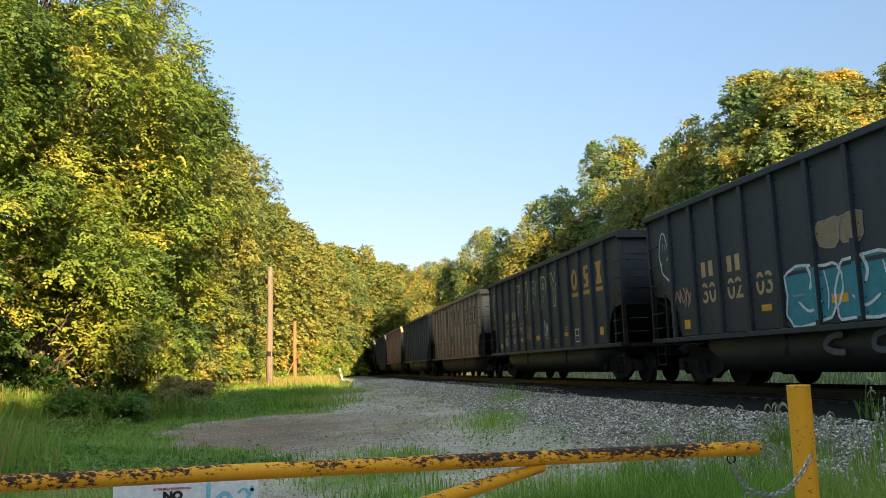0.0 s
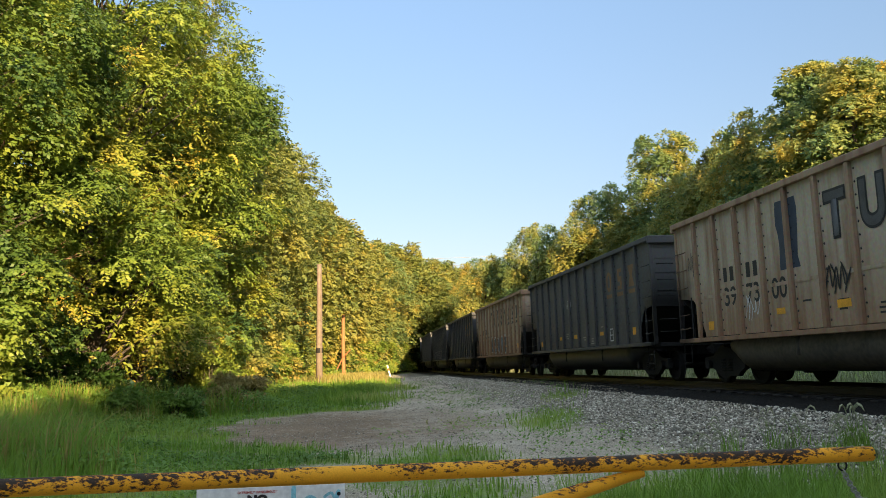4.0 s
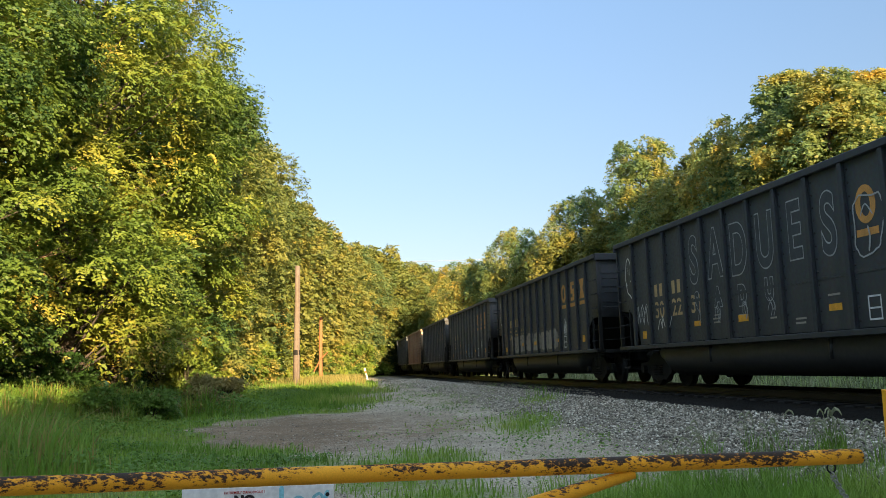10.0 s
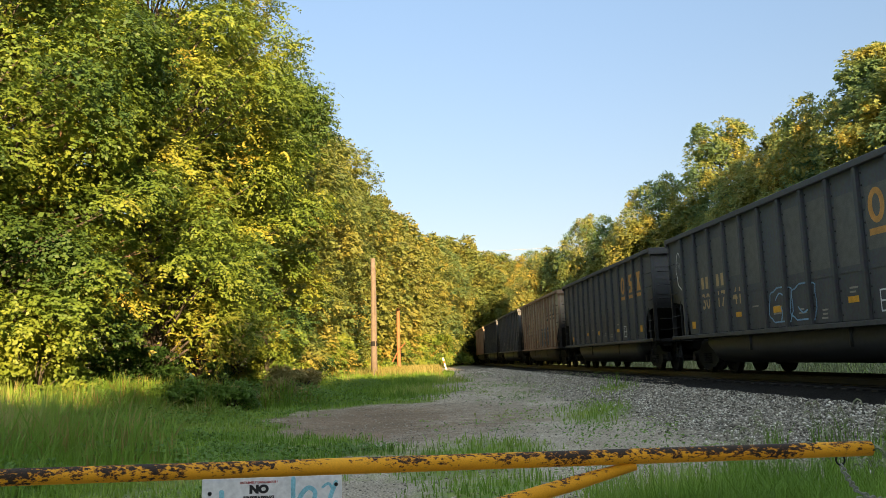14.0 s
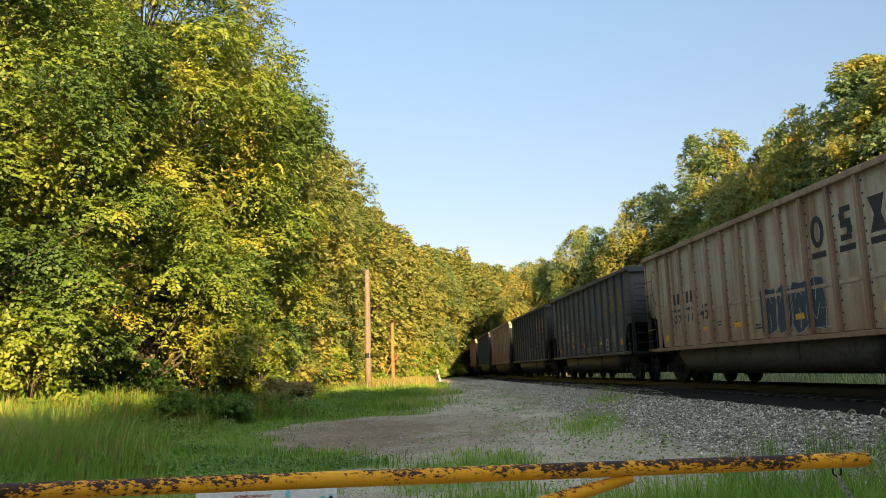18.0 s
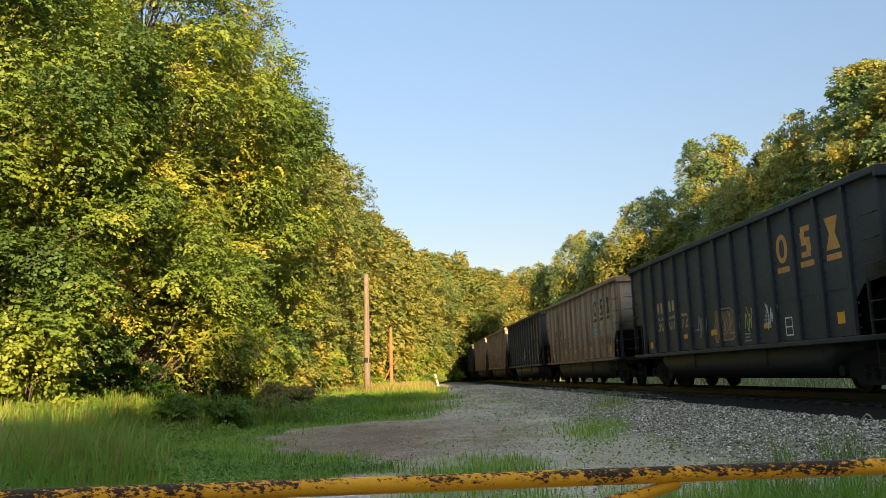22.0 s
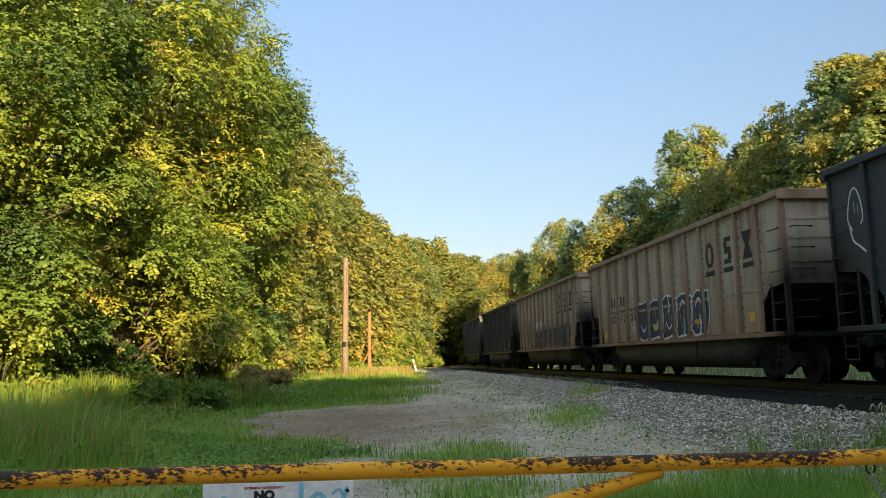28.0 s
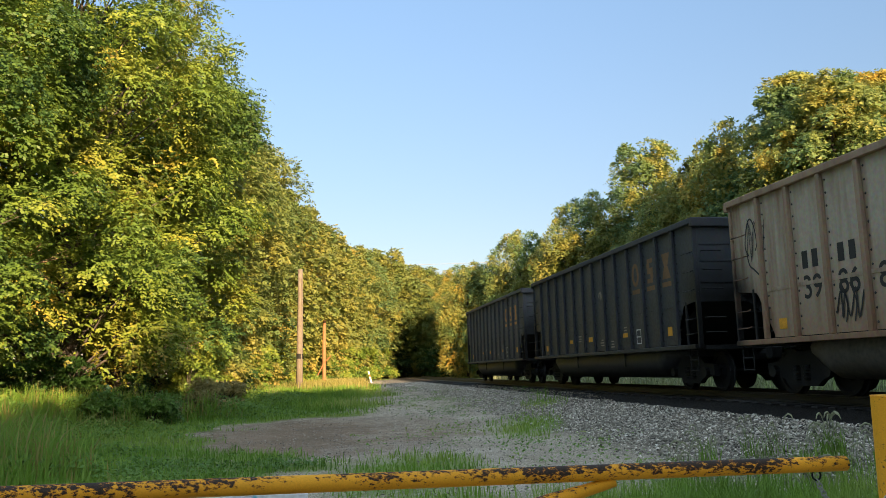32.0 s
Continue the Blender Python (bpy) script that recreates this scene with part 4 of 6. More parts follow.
P_CHALK, P_SHADOW, P_PATCH = paint("chalk_white", (0.34, 0.35, 0.36)), paint("painted_over_black", (0.045, 0.052, 0.060)), paint("roller_grey", (0.115, 0.112, 0.10))
P_BLUE = paint("spray_blue", (0.20, 0.36, 0.50))
P_STENCIL = paint("stencil_tan", (0.46, 0.31, 0.15))
P_FADED = paint("faded_orange", (0.20, 0.11, 0.05))


def decal(car, name, bm, material, lift=0.0):
    bmesh.ops.transform(bm, matrix=NEAR_FACE @ Matrix.Translation((0, 0, lift)), verts=bm.verts[:])
    return part(name, bm, material, car)


def poly(bm, pts):
    f = bm.faces.new([bm.verts.new((p[0], p[1], 0)) for p in pts])
    if len(pts) > 4:
        bmesh.ops.triangulate(bm, faces=[f])


def rect(bm, u0, u1, v0, v1):
    poly(bm, [(u0, v0), (u1, v0), (u1, v1), (u0, v1)])


def company_mark(car, colour, z=3.10, h=0.64):
    """Three plain shapes with bars beneath, in the bays beside the leading end: an oval ring, a slotted block, an hourglass."""
    for k, c in enumerate((3.54, 4.56, 5.58)):
        bm = bmesh.new()
        w = 0.25
        if k == 0:
            ring = [(math.cos(radians(a)), math.sin(radians(a))) for a in range(0, 360, 20)]
            for (ax, ay), (bx, by) in zip(ring, ring[1:] + ring[:1]):
                poly(bm, [(c + ax * w, z + ay * h / 2), (c + bx * w, z + by * h / 2), (c + bx * w * 0.46, z + by * h * 0.32), (c + ax * w * 0.46, z + ay * h * 0.32)])
        elif k == 1:
            for v0, v1, a0, a1 in ((-0.5, -0.32, -0.8, 0.7), (-0.32, -0.12, 0.1, 0.85), (-0.12, 0.12, -0.7, 0.75), (0.12, 0.32, -0.8, -0.05), (0.32, 0.5, -0.65, 0.8)):
                rect(bm, c + a0 * w, c + a1 * w, z + v0 * h, z + v1 * h)
        else:
            poly(bm, [(c - w, z - h / 2), (c + w, z - h / 2), (c + 0.10, z), (c + w, z + h / 2), (c - w, z + h / 2), (c - 0.10, z)])
        rect(bm, c - 0.27, c + 0.27, z - h / 2 - 0.20, z - h / 2 - 0.08)
        decal(car, "company_mark", bm, colour)


def number(car, digits, colour):
    """The reporting mark as plain bars, and the car's number in pairs below it."""
    for k, c in enumerate((-4.75, -4.45, -3.72, -3.42)):
        bm = bmesh.new()
        rect(bm, c - 0.085, c + 0.085, 2.30, 2.62)
        decal(car, "reporting_mark", bm, colour)
    for pair, c in zip((digits[0:2], digits[2:4], digits[4:6]), (-4.58, -3.57, -2.55)):
        me = text_mesh(pair, 0.58, "car_number", 0.0, 0.008)
        me.transform(NEAR_FACE @ Matrix.Translation((c, 1.94, 0)))
        me.materials.append(colour)
        ob = new("car_number", me)
        ob.parent = car


def reflectors(car, where, colour=None):
    for u, v, w, h in where:
        bm = bmesh.new()
        rect(bm, u - w / 2, u + w / 2, v - h / 2, v + h / 2)
        decal(car, "reflector_plate", bm, colour or P_YELLOW, 0.003)


def stencil_box(car, u, v, colour=None):
    bm = bmesh.new()
    for a, b, c, d in ((-0.16, 0.16, 0.17, 0.2), (-0.16, 0.16, -0.2, -0.17), (-0.16, -0.13, -0.17, 0.17), (0.13, 0.16, -0.17, 0.17), (-0.13, 0.13, -0.02, 0.01)):
        rect(bm, u + a, u + b, v + c, v + d)
    decal(car, "stencil_box", bm, colour or P_WHITE, 0.002)


def small_print(car, seed, colour):
    """Rows of lettering too small to read, as bars."""
    rng = random.Random(seed)
    for u, v in ((-1.6, 1.62), (-0.5, 1.55), (0.6, 1.42), (2.55, 1.7), (1.5, 1.35)):
        for k in range(rng.randint(1, 3)):
            bm = bmesh.new()
            rect(bm, u - rng.uniform(0.08, 0.2), u + rng.uniform(0.08, 0.2), v - k * 0.08, v - k * 0.08 + 0.035)
            decal(car, "text_bar", bm, colour, 0.001)


def hood_tag(car, colour):
    """A looping chalk outline by the far corner."""
    bm = bmesh.new()
    ribbon(bm, curve_pts([(-6.62, 2.78), (-6.74, 3.0), (-6.62, 3.42), (-6.48, 3.52), (-6.36, 3.35), (-6.30, 3.0), (-6.38, 2.86)]), 0.035)
    ribbon(bm, curve_pts([(-6.70, 2.86), (-6.62, 2.6), (-6.45, 2.48), (-6.25, 2.34)]), 0.04)
    ribbon(bm, [(-6.53, 3.28), (-6.52, 3.08)], 0.02)
    ribbon(bm, [(-6.43, 3.24), (-6.42, 3.05)], 0.02)
    decal(car, "chalk_outline", bm, colour, 0.002)


def bubble(car, seed, u0, u1, v0, v1, n, fill, line, slant=0.1, thick=0.04):
    """A row of fat, squarish spray-painted shapes with slits and outlines; the paint runs over the posts too."""
    rng = random.Random(seed)
    w, h, m = (u1 - u0) / n, v1 - v0, (v0 + v1) / 2
    for k in range(n):
        c = u0 + w * (k + 0.5)
        ph, amp, top = rng.uniform(0, 6), rng.uniform(0.03, 0.09), rng.uniform(0.86, 1.0)
        pts = []
        for q in range(26):
            a = math.tau * q / 26
            ca, sa = math.cos(a), math.sin(a)
            r = 1 + amp * math.sin(3 * a + ph) + 0.05 * math.sin(7 * a + ph * 2)
            x = math.copysign(abs(ca) ** 0.55, ca) * 0.54 * r * w
            y = math.copysign(abs(sa) ** 0.55, sa) * 0.5 * r * h * (top if sa > 0 else 1)
            pts.append((c + x + y * slant, m + y))
        if fill:
            bm = bmesh.new()
            poly(bm, pts)
            decal(car, "graffiti_fill", bm, fill, 0.0005 * (k + 1))
        if line:
            bm = bmesh.new()
            ribbon(bm, pts + pts[:2], thick)
            e = rng.choice((-1, 1))
            if rng.random() < 0.7:
                ribbon(bm, curve_pts([(c - 0.05 * w, m + e * h * 0.48), (c + 0.03 * w, m + e * h * 0.25), (c - 0.02 * w, m + e * h * 0.06)], 4), thick * 1.3)
            ribbon(bm, curve_pts([(c - 0.26 * w, m - e * h * 0.12), (c - 0.05 * w, m - e * h * 0.30), (c + 0.20 * w, m - e * h * rng.uniform(0.0, 0.2))], 4), thick)
            if rng.random() < 0.5:
                ribbon(bm, curve_pts([(c + 0.30 * w, m - h * 0.3), (c + 0.33 * w, m), (c + 0.28 * w, m + h * 0.34)], 4), thick * 0.7)
            decal(car, "graffiti_outline", bm, line, 0.009 + 0.0005 * k)
    if fill:
        for i in range(POSTS):
            u = post_y(i)
            if u0 + 0.1 < u < u1 - 0.1:
                bm = bmesh.new()
                cut = rng.uniform(0.02, 0.12) * h
                rect(bm, u - 0.046, u + 0.046, v0 + 0.04, v1 - cut)
                decal(car, "graffiti_fill", bm, fill, 0.0855)


def scribble(car, seed, u, v, w, h, colour, thick=0.028, n=7):
    """A quick tag: one looping line with a few cross strokes."""
    rng = random.Random(seed)
    bm = bmesh.new()
    ctrl = [(u - w / 2 + w * k / n + rng.uniform(-0.06, 0.06), v + h / 2 * (1 if k % 2 else -1) * rng.uniform(0.4, 1.0)) for k in range(n + 1)]
    ribbon(bm, curve_pts(ctrl), thick)
    for q in range(2):
        a = rng.uniform(-0.4, 0.4) * w
        ribbon(bm, curve_pts([(u + a, v - h * 0.55), (u + a + 0.08, v), (u + a - 0.05, v + h * 0.55)]), thick)
    decal(car, "graffiti_tag", bm, colour, 0.012 + 0.0007 * (seed % 7))


def strokes(car, seed, u0, u1, v0, v1, n, colour, thick):
    """Tall thin hand-drawn characters in a row, each an open loop."""
    rng = random.Random(seed)
    for k in range(n):
        c, w, h, m = u0 + (u1 - u0) * (k + 0.5) / n, (u1 - u0) / n * 0.3, (v1 - v0) / 2, (v0 + v1) / 2
        a0 = rng.uniform(0, 5)
        bm = bmesh.new()
        ribbon(bm, curve_pts([(c + w * math.cos(a0 + q * 0.8) * rng.uniform(0.7, 1.1), m + h * math.sin(a0 + q * 0.8) * rng.uniform(0.8, 1.0)) for q in range(rng.randint(6, 9))]), thick)
        decal(car, "graffiti_stroke", bm, colour, 0.004)


def word(car, body, u, v, size, colour, width=1.0, bold=0.03, lift=0.006, name="graffiti_word"):
    me = text_mesh(body, size, name, 0.0, bold, width)
    me.transform(NEAR_FACE @ Matrix.Translation((u, v, lift)))
    me.materials.append(colour)
    ob = new(name, me)
    ob.parent = car


def hollow_word(car, body, us, v, size, fill, line, width=0.8, rim=0.05):
    """Spray-painted capitals, one to a bay, with an outline round a darker middle."""
    for k, (ch, u) in enumerate(zip(body, us)):
        word(car, ch, u, v + 0.03 * math.sin(k * 2.1), size, line, width, 0.03 + rim, 0.004, "graffiti_outline")
        word(car, ch, u, v + 0.03 * math.sin(k * 2.1), size, fill, width, 0.03, 0.008)


def patches(car, seed, us, colour):
    """Bays where the paint has been rolled over in another shade, with ragged edges."""
    rng = random.Random(seed)
    for u in us:
        bm = bmesh.new()
        lo, hi = rng.uniform(2.1, 2.5), rng.uniform(3.4, 3.8)
        left = [(u - 0.42 + rng.uniform(0, 0.12), lo + (hi - lo) * q / 6) for q in range(7)]
        right = [(u + 0.42 - rng.uniform(0, 0.12), lo + (hi - lo) * q / 6) for q in range(7)]
        for q in range(6):
            poly(bm, [left[q], right[q], right[q + 1], left[q + 1]])
        decal(car, "paint_patch", bm, colour, -0.001)


STD = [(-5.6, 1.36, 0.26, 0.20), (-2.55, 1.5, 0.32, 0.12), (-0.5, 1.5, 0.40, 0.14), (2.55, 1.5, 0.36, 0.12), (5.6, 1.46, 0.26, 0.22)]
NUMBERS = {0: "300203", 1: "302441", 2: "397300", 4: "397913", 5: "302231", 6: "300418", 9: "397145", 11: "300772", 12: "397687", 13: "303217", 7: "301741", 10: "300205", 14: "397533", 15: "398680"}


def letter_cars():
    for i, car in CARS:
        brown = i in BROWN_CARS
        company_mark(car, P_BLACK if brown else (P_FADED if i in (10, 16, 3) else P_ORANGE))
        if i in NUMBERS:
            number(car, NUMBERS[i], P_BLACK if brown else P_STENCIL)
        reflectors(car, STD)
        stencil_box(car, 3.55, 1.42, P_SILVER if brown else P_WHITE)
        small_print(car, 100 + i, P_BLACK if brown else P_SILVER)
        if i in (0, 1, 5, 6, 13, 7):
            hood_tag(car, P_WHITE)
        if i in (4, 9, 15):
            hood_tag(car, P_BLACK)
    c = dict(CARS)
    bubble(c[0], 1, -1.9, 3.6, 1.14, 2.15, 4, P_TEAL, P_WHITE, 0.15, 0.05)
    bubble(c[0], 2, -0.9, 0.2, 2.35, 2.85, 2, P_DUST, P_SILVER, 0.05, 0.02)
    scribble(c[0], 3, -5.7, 1.95, 0.7, 0.4, P_PINK, 0.05)
    strokes(c[0], 4, -1.2, 3.2, 0.62, 0.95, 4, P_GREY, 0.10)
    hollow_word(c[1], "TUBBY", (-2.95, -1.95, -0.75, 0.4, 1.55), 2.93, 1.45, P_GREY, P_LIME, 0.82, 0.055)
    for k, u in enumerate((-4.7, -3.5, -1.6, 0.6)):
        scribble(c[1], 6 + k, u, 1.5 + 0.25 * (k > 1), 0.62, 0.38 + 0.2 * (k > 1), P_WHITE if k != 2 else P_PINK, 0.022)
    hollow_word(c[2], "TUB", (-0.51, 0.51, 1.53), 3.05, 1.1, P_GREY, P_BLACK, 0.85, 0.05)
    strokes(c[2], 12, 2.4, 6.0, 1.6, 2.6, 5, P_BLACK, 0.06)
    patches(c[2], 112, (-2.1,), P_NAVY)
    scribble(c[2], 13, -3.6, 1.65, 0.55, 0.5, P_WHITE, 0.02)
    scribble(c[2], 14, -0.6, 1.95, 0.7, 0.5, P_BLACK, 0.04)
    scribble(c[2], 15, -6.4, 2.9, 0.5, 0.7, P_BLACK, 0.018)
    scribble(c[3], 16, -1.2, 2.7, 0.5, 0.35, P_WHITE, 0.03)
    for ch, u in zip("TUBBY", (-1.53, -0.51, 0.51, 1.53, 2.55)):
        word(c[4], ch, u, 3.02, 1.2, P_BLACK, 0.8)
    bubble(c[4], 17, -2.0, 2.6, 1.2, 2.1, 4, P_GREY, P_WHITE, 0.05, 0.035)
    scribble(c[4], 18, -0.2, 1.5, 0.6, 0.5, P_WHITE, 0.022)
    scribble(c[4], 19, 1.6, 1.8, 0.8, 0.6, P_BLUE, 0.025)
    hollow_word(c[5], "SADUES", (-2.55, -1.53, -0.51, 0.51, 1.53, 2.55), 2.92, 1.5, P_SHADOW, P_CHALK, 0.62, 0.028)
    hollow_word(c[5], "SADU", (-2.5, -1.5, -0.48, 0.55), 1.98, 0.55, P_SHADOW, P_CHALK, 0.75, 0.02)
    bubble(c[5], 121, 3.25, 3.9, 2.3, 3.3, 1, None, P_CHALK, 0.1, 0.03)
    for k, u in enumerate((-2.4, -1.55, -0.4, 0.6)):
        scribble(c[5], 120 + k, u, 1.66, 0.18, 0.35, P_CHALK, 0.016, 3)
    bubble(c[6], 22, -4.2, 2.6, 1.18, 1.95, 6, P_SILVER, P_GREY, 0.1, 0.03)
    scribble(c[6], 23, 3.6, 1.9, 0.4, 0.6, P_WHITE, 0.03)
    scribble(c[5], 24, -5.6, 1.9, 0.8, 0.5, P_WHITE, 0.025)
    scribble(c[5], 25, -4.3, 1.62, 0.8, 0.35, P_WHITE, 0.025)
    patches(c[7], 130, (-4.6, -3.6, -2.55, -1.53, 0.51, 1.53, 2.55, 3.57, 4.59, 5.6), P_PATCH)
    bubble(c[7], 26, -0.8, 1.2, 1.2, 2.0, 2, None, P_BLUE, 0.1, 0.035)
    scribble(c[7], 27, 4.6, 1.8, 0.5, 0.5, P_WHITE, 0.025)
    bubble(c[9], 28, 0.9, 3.6, 1.2, 2.25, 4, P_NAVY, P_SILVER, 0.05, 0.03)
    scribble(c[9], 29, 6.3, 2.9, 0.7, 0.6, P_GREY, 0.025)
    for ch, u in zip("TUBB", (-1.75, -0.7, 0.3, 1.4)):
        bm = bmesh.new()
        poly(bm, [(u - 0.30, 1.20), (u + 0.28, 1.24), (u + 0.33, 2.12), (u - 0.26, 2.06)])
        decal(c[10], "graffiti_fill", bm, P_PATCH, 0.001)
        word(c[10], ch, u + 0.02, 1.66, 0.85, P_BLACK, 0.85, 0.015)
    scribble(c[10], 131, -3.0, 1.65, 0.5, 0.5, P_SILVER, 0.03)
    scribble(c[10], 132, -4.2, 1.7, 0.5, 0.45, P_SILVER, 0.025)
    scribble(c[10], 30, 4.6, 1.7, 0.3, 0.8, P_SILVER, 0.05)
    for k, u in enumerate((-1.2, 0.4, 1.7, 2.8)):
        scribble(c[11], 31 + k, u, 1.7, 0.6, 0.55, P_SILVER if k < 2 else P_LIME if k == 2 else P_WHITE, 0.03)
    bubble(c[11], 36, -0.4, 1.0, 1.25, 2.05, 1, P_FADED, P_SILVER, 0.1, 0.03)
    for k, u in enumerate((1.0, 2.3, 4.5, 5.5)):
        scribble(c[12], 40 + k, u, 1.75, 0.5, 0.42, P_BLACK, 0.026)
    bubble(c[12], 45, 3.1, 4.0, 2.0, 2.3, 2, P_BLUE, P_WHITE, 0.0, 0.02)
    for k, u in enumerate((0.2, 2.2, 4.6, 5.4)):
        scribble(c[13], 50 + k, u, 1.75 + 0.1 * k, 0.55, 0.75, P_SILVER if k else P_WHITE, 0.03)
    bubble(c[14], 56, -2.1, 3.3, 1.15, 2.35, 5, P_NAVY, P_WHITE, 0.14, 0.055)
    scribble(c[14], 57, -2.5, 1.5, 0.5, 0.6, P_WHITE, 0.03)
    scribble(c[14], 58, 1.0, 1.7, 3.6, 0.8, P_SILVER, 0.03, 15)
    bubble(c[15], 60, -2.4, 5.4, 1.15, 2.15, 8, P_NAVY, P_GREY, 0.05, 0.04)
    strokes(c[15], 61, -2.8, 4.0, 1.25, 1.85, 6, P_SILVER, 0.03)
    bubble(c[15], 62, -1.9, -0.3, 1.95, 2.45, 3, P_WHITE, P_BLUE, 0.0, 0.04)
    scribble(c[15], 63, -3.6, 1.6, 0.7, 0.6, P_BLACK, 0.035)
    scribble(c[15], 64, -6.3, 3.1, 0.7, 0.8, P_BLACK, 0.02)
    scribble(c[16], 65, 0.6, 2.8, 0.3, 0.25, P_SILVER, 0.03)
    scribble(c[17], 66, -1.0, 1.6, 0.5, 0.4, P_GREY, 0.03)


letter_cars()

# ---- woods ----
LEAF_N = [(0.0, (0.045, 0.095, 0.024)), (0.3, (0.125, 0.195, 0.032)), (0.6, (0.23, 0.27, 0.041)), (0.85, (0.34, 0.29, 0.049)), (1.0, (0.45, 0.30, 0.057))]
LEAF_F = [(0.0, (0.11, 0.165, 0.051)), (0.3, (0.18, 0.215, 0.054)), (0.6, (0.245, 0.245, 0.057)), (0.85, (0.31, 0.265, 0.059)), (1.0, (0.39, 0.28, 0.062))]
LEAF_R = [(0.0, (0.10, 0.185, 0.084)), (0.28, (0.18, 0.255, 0.084)), (0.52, (0.29, 0.305, 0.084)), (0.76, (0.43, 0.355, 0.078)), (1.0, (0.60, 0.37, 0.068))]
LEAF_D = [(0.0, (0.016, 0.045, 0.014)), (0.5, (0.035, 0.085, 0.018)), (1.0, (0.075, 0.13, 0.022))]
M_LEAF_N, M_LEAF_F = leaf_mat("leaves_near", LEAF_N), leaf_mat("leaves_far", LEAF_F, 0.42)
M_LEAF_R, M_LEAF_D = leaf_mat("leaves_mixed_autumn", LEAF_R, 0.5), leaf_mat("leaves_dark", LEAF_D)


def unit(v):
    return v / np.maximum(np.linalg.norm(v, axis=-1, keepdims=True), 1e-9)


def leaf_quads(pos, along, normal, length, width):
    """Folded pointed leaves: base, two shoulders, tip."""
    a, n = unit(along), unit(normal)
    b = unit(np.cross(n, a))
    n = np.cross(a, b)
    L, W = length[:, None], width[:, None]
    v = np.stack([pos, pos + a * L * 0.45 + b * W * 0.5 - n * W * 0.12, pos + a * L - n * L * 0.12, pos + a * L * 0.45 - b * W * 0.5 - n * W * 0.12], 1)
    return v.reshape(-1, 3)


def sprays(rng, cen, out, rad, count, leaf):
    """Loose leaves of shrubs and inner crowns, in tiered, drooping clumps."""
    k = len(cen)
    w = rad ** 2
    pick = rng.choice(k, count, p=w / w.sum())
    o = unit(out[pick] * np.array([1, 1, 0.4]))
    up = np.array([0, 0, 1.0])
    side_v = unit(np.cross(o, up) + 1e-6)
    u, v = rng.uniform(-1, 1, count), rng.uniform(-1, 1, count)
    r = np.sqrt(np.maximum(0, 1 - v * v))
    h = rng.normal(size=count) * 0.09 + 0.30 * (1 - u * u) - 0.22 * np.maximum(0, u) ** 2
    pos = cen[pick] + (o * (u * r * 0.95)[:, None] + side_v * v[:, None] + up * h[:, None]) * rad[pick][:, None]
    al = o * 0.6 + rng.normal(size=(count, 3)) * 0.6 - up * 0.25
    nn = up * 0.5 + o * 0.7 + rng.normal(size=(count, 3)) * (0.28 if leaf < 0.2 else 0.45)
    ln = leaf * rng.uniform(0.6, 1.35, count)
    return leaf_quads(pos, al, nn, ln, ln * 0.62)


def boughs(rng, cen, out, rad, fronds, per, leaf, frond_len, wide, flat=0.62):
    """Leafy boughs: rounded, overlapping masses whose outer skin is made of fronds, each with pairs of leaflets."""
    up = np.array([0, 0, 1.0])
    idx = np.repeat(np.arange(len(cen)), fronds)
    m = len(idx)
    o, r = unit(out[idx]), rad[idx]
    d = unit(unit(rng.normal(size=(m, 3))) + o * 0.62 + up * 0.34)
    lump = 1 + 0.22 * np.sin(d[:, 0] * 5 + idx) * np.cos(d[:, 1] * 5 + idx * 2.0) + 0.16 * np.sin(d[:, 2] * 9 + idx * 3.0)
    p = cen[idx] + d * np.array([1, 1, flat]) * (r * lump * rng.uniform(0.62, 1.06, m) ** 0.6)[:, None]
    fd = unit(d * 0.5 + o * 0.35 + rng.normal(size=(m, 3)) * 0.5 - up * 0.2)
    fl = frond_len * rng.uniform(0.65, 1.3, m)
    pairs = per // 2
    q = np.concatenate([np.repeat(np.linspace(0.12, 0.9, pairs), 2), [1.0] * (per - 2 * pairs)])
    sgn = np.concatenate([np.tile([1.0, -1.0], pairs), [0.0] * (per - 2 * pairs)])
    sd = unit(np.cross(fd, up) + 1e-6)
    lp = p[:, None] + fd[:, None] * (fl[:, None] * q)[..., None] - up * (fl[:, None] * q ** 2 * 0.3)[..., None]
    al = sd[:, None] * sgn[None, :, None] + fd[:, None] * 0.6 - up * 0.22 + rng.normal(size=(m, per, 3)) * 0.25
    nn = (d * 0.8 + up * 0.4 + rng.normal(size=(m, 3)) * 0.18)[:, None] + rng.normal(size=(m, per, 3)) * 0.16
    size = (leaf * rng.uniform(0.75, 1.25, (m, 1)) * rng.uniform(0.85, 1.15, (m, per))).ravel()
    return lp.reshape(-1, 3), al.reshape(-1, 3), nn.reshape(-1, 3), size, size * wide


def leaf_tris(pos, along, normal, length, width):
    """Plain three-cornered leaves, for the far woods."""
    a = unit(along)
    b = unit(np.cross(unit(normal), a))
    L, W = length[:, None], width[:, None]
    return np.stack([pos - b * W * 0.5, pos + b * W * 0.5, pos + a * L], 1).reshape(-1, 3)


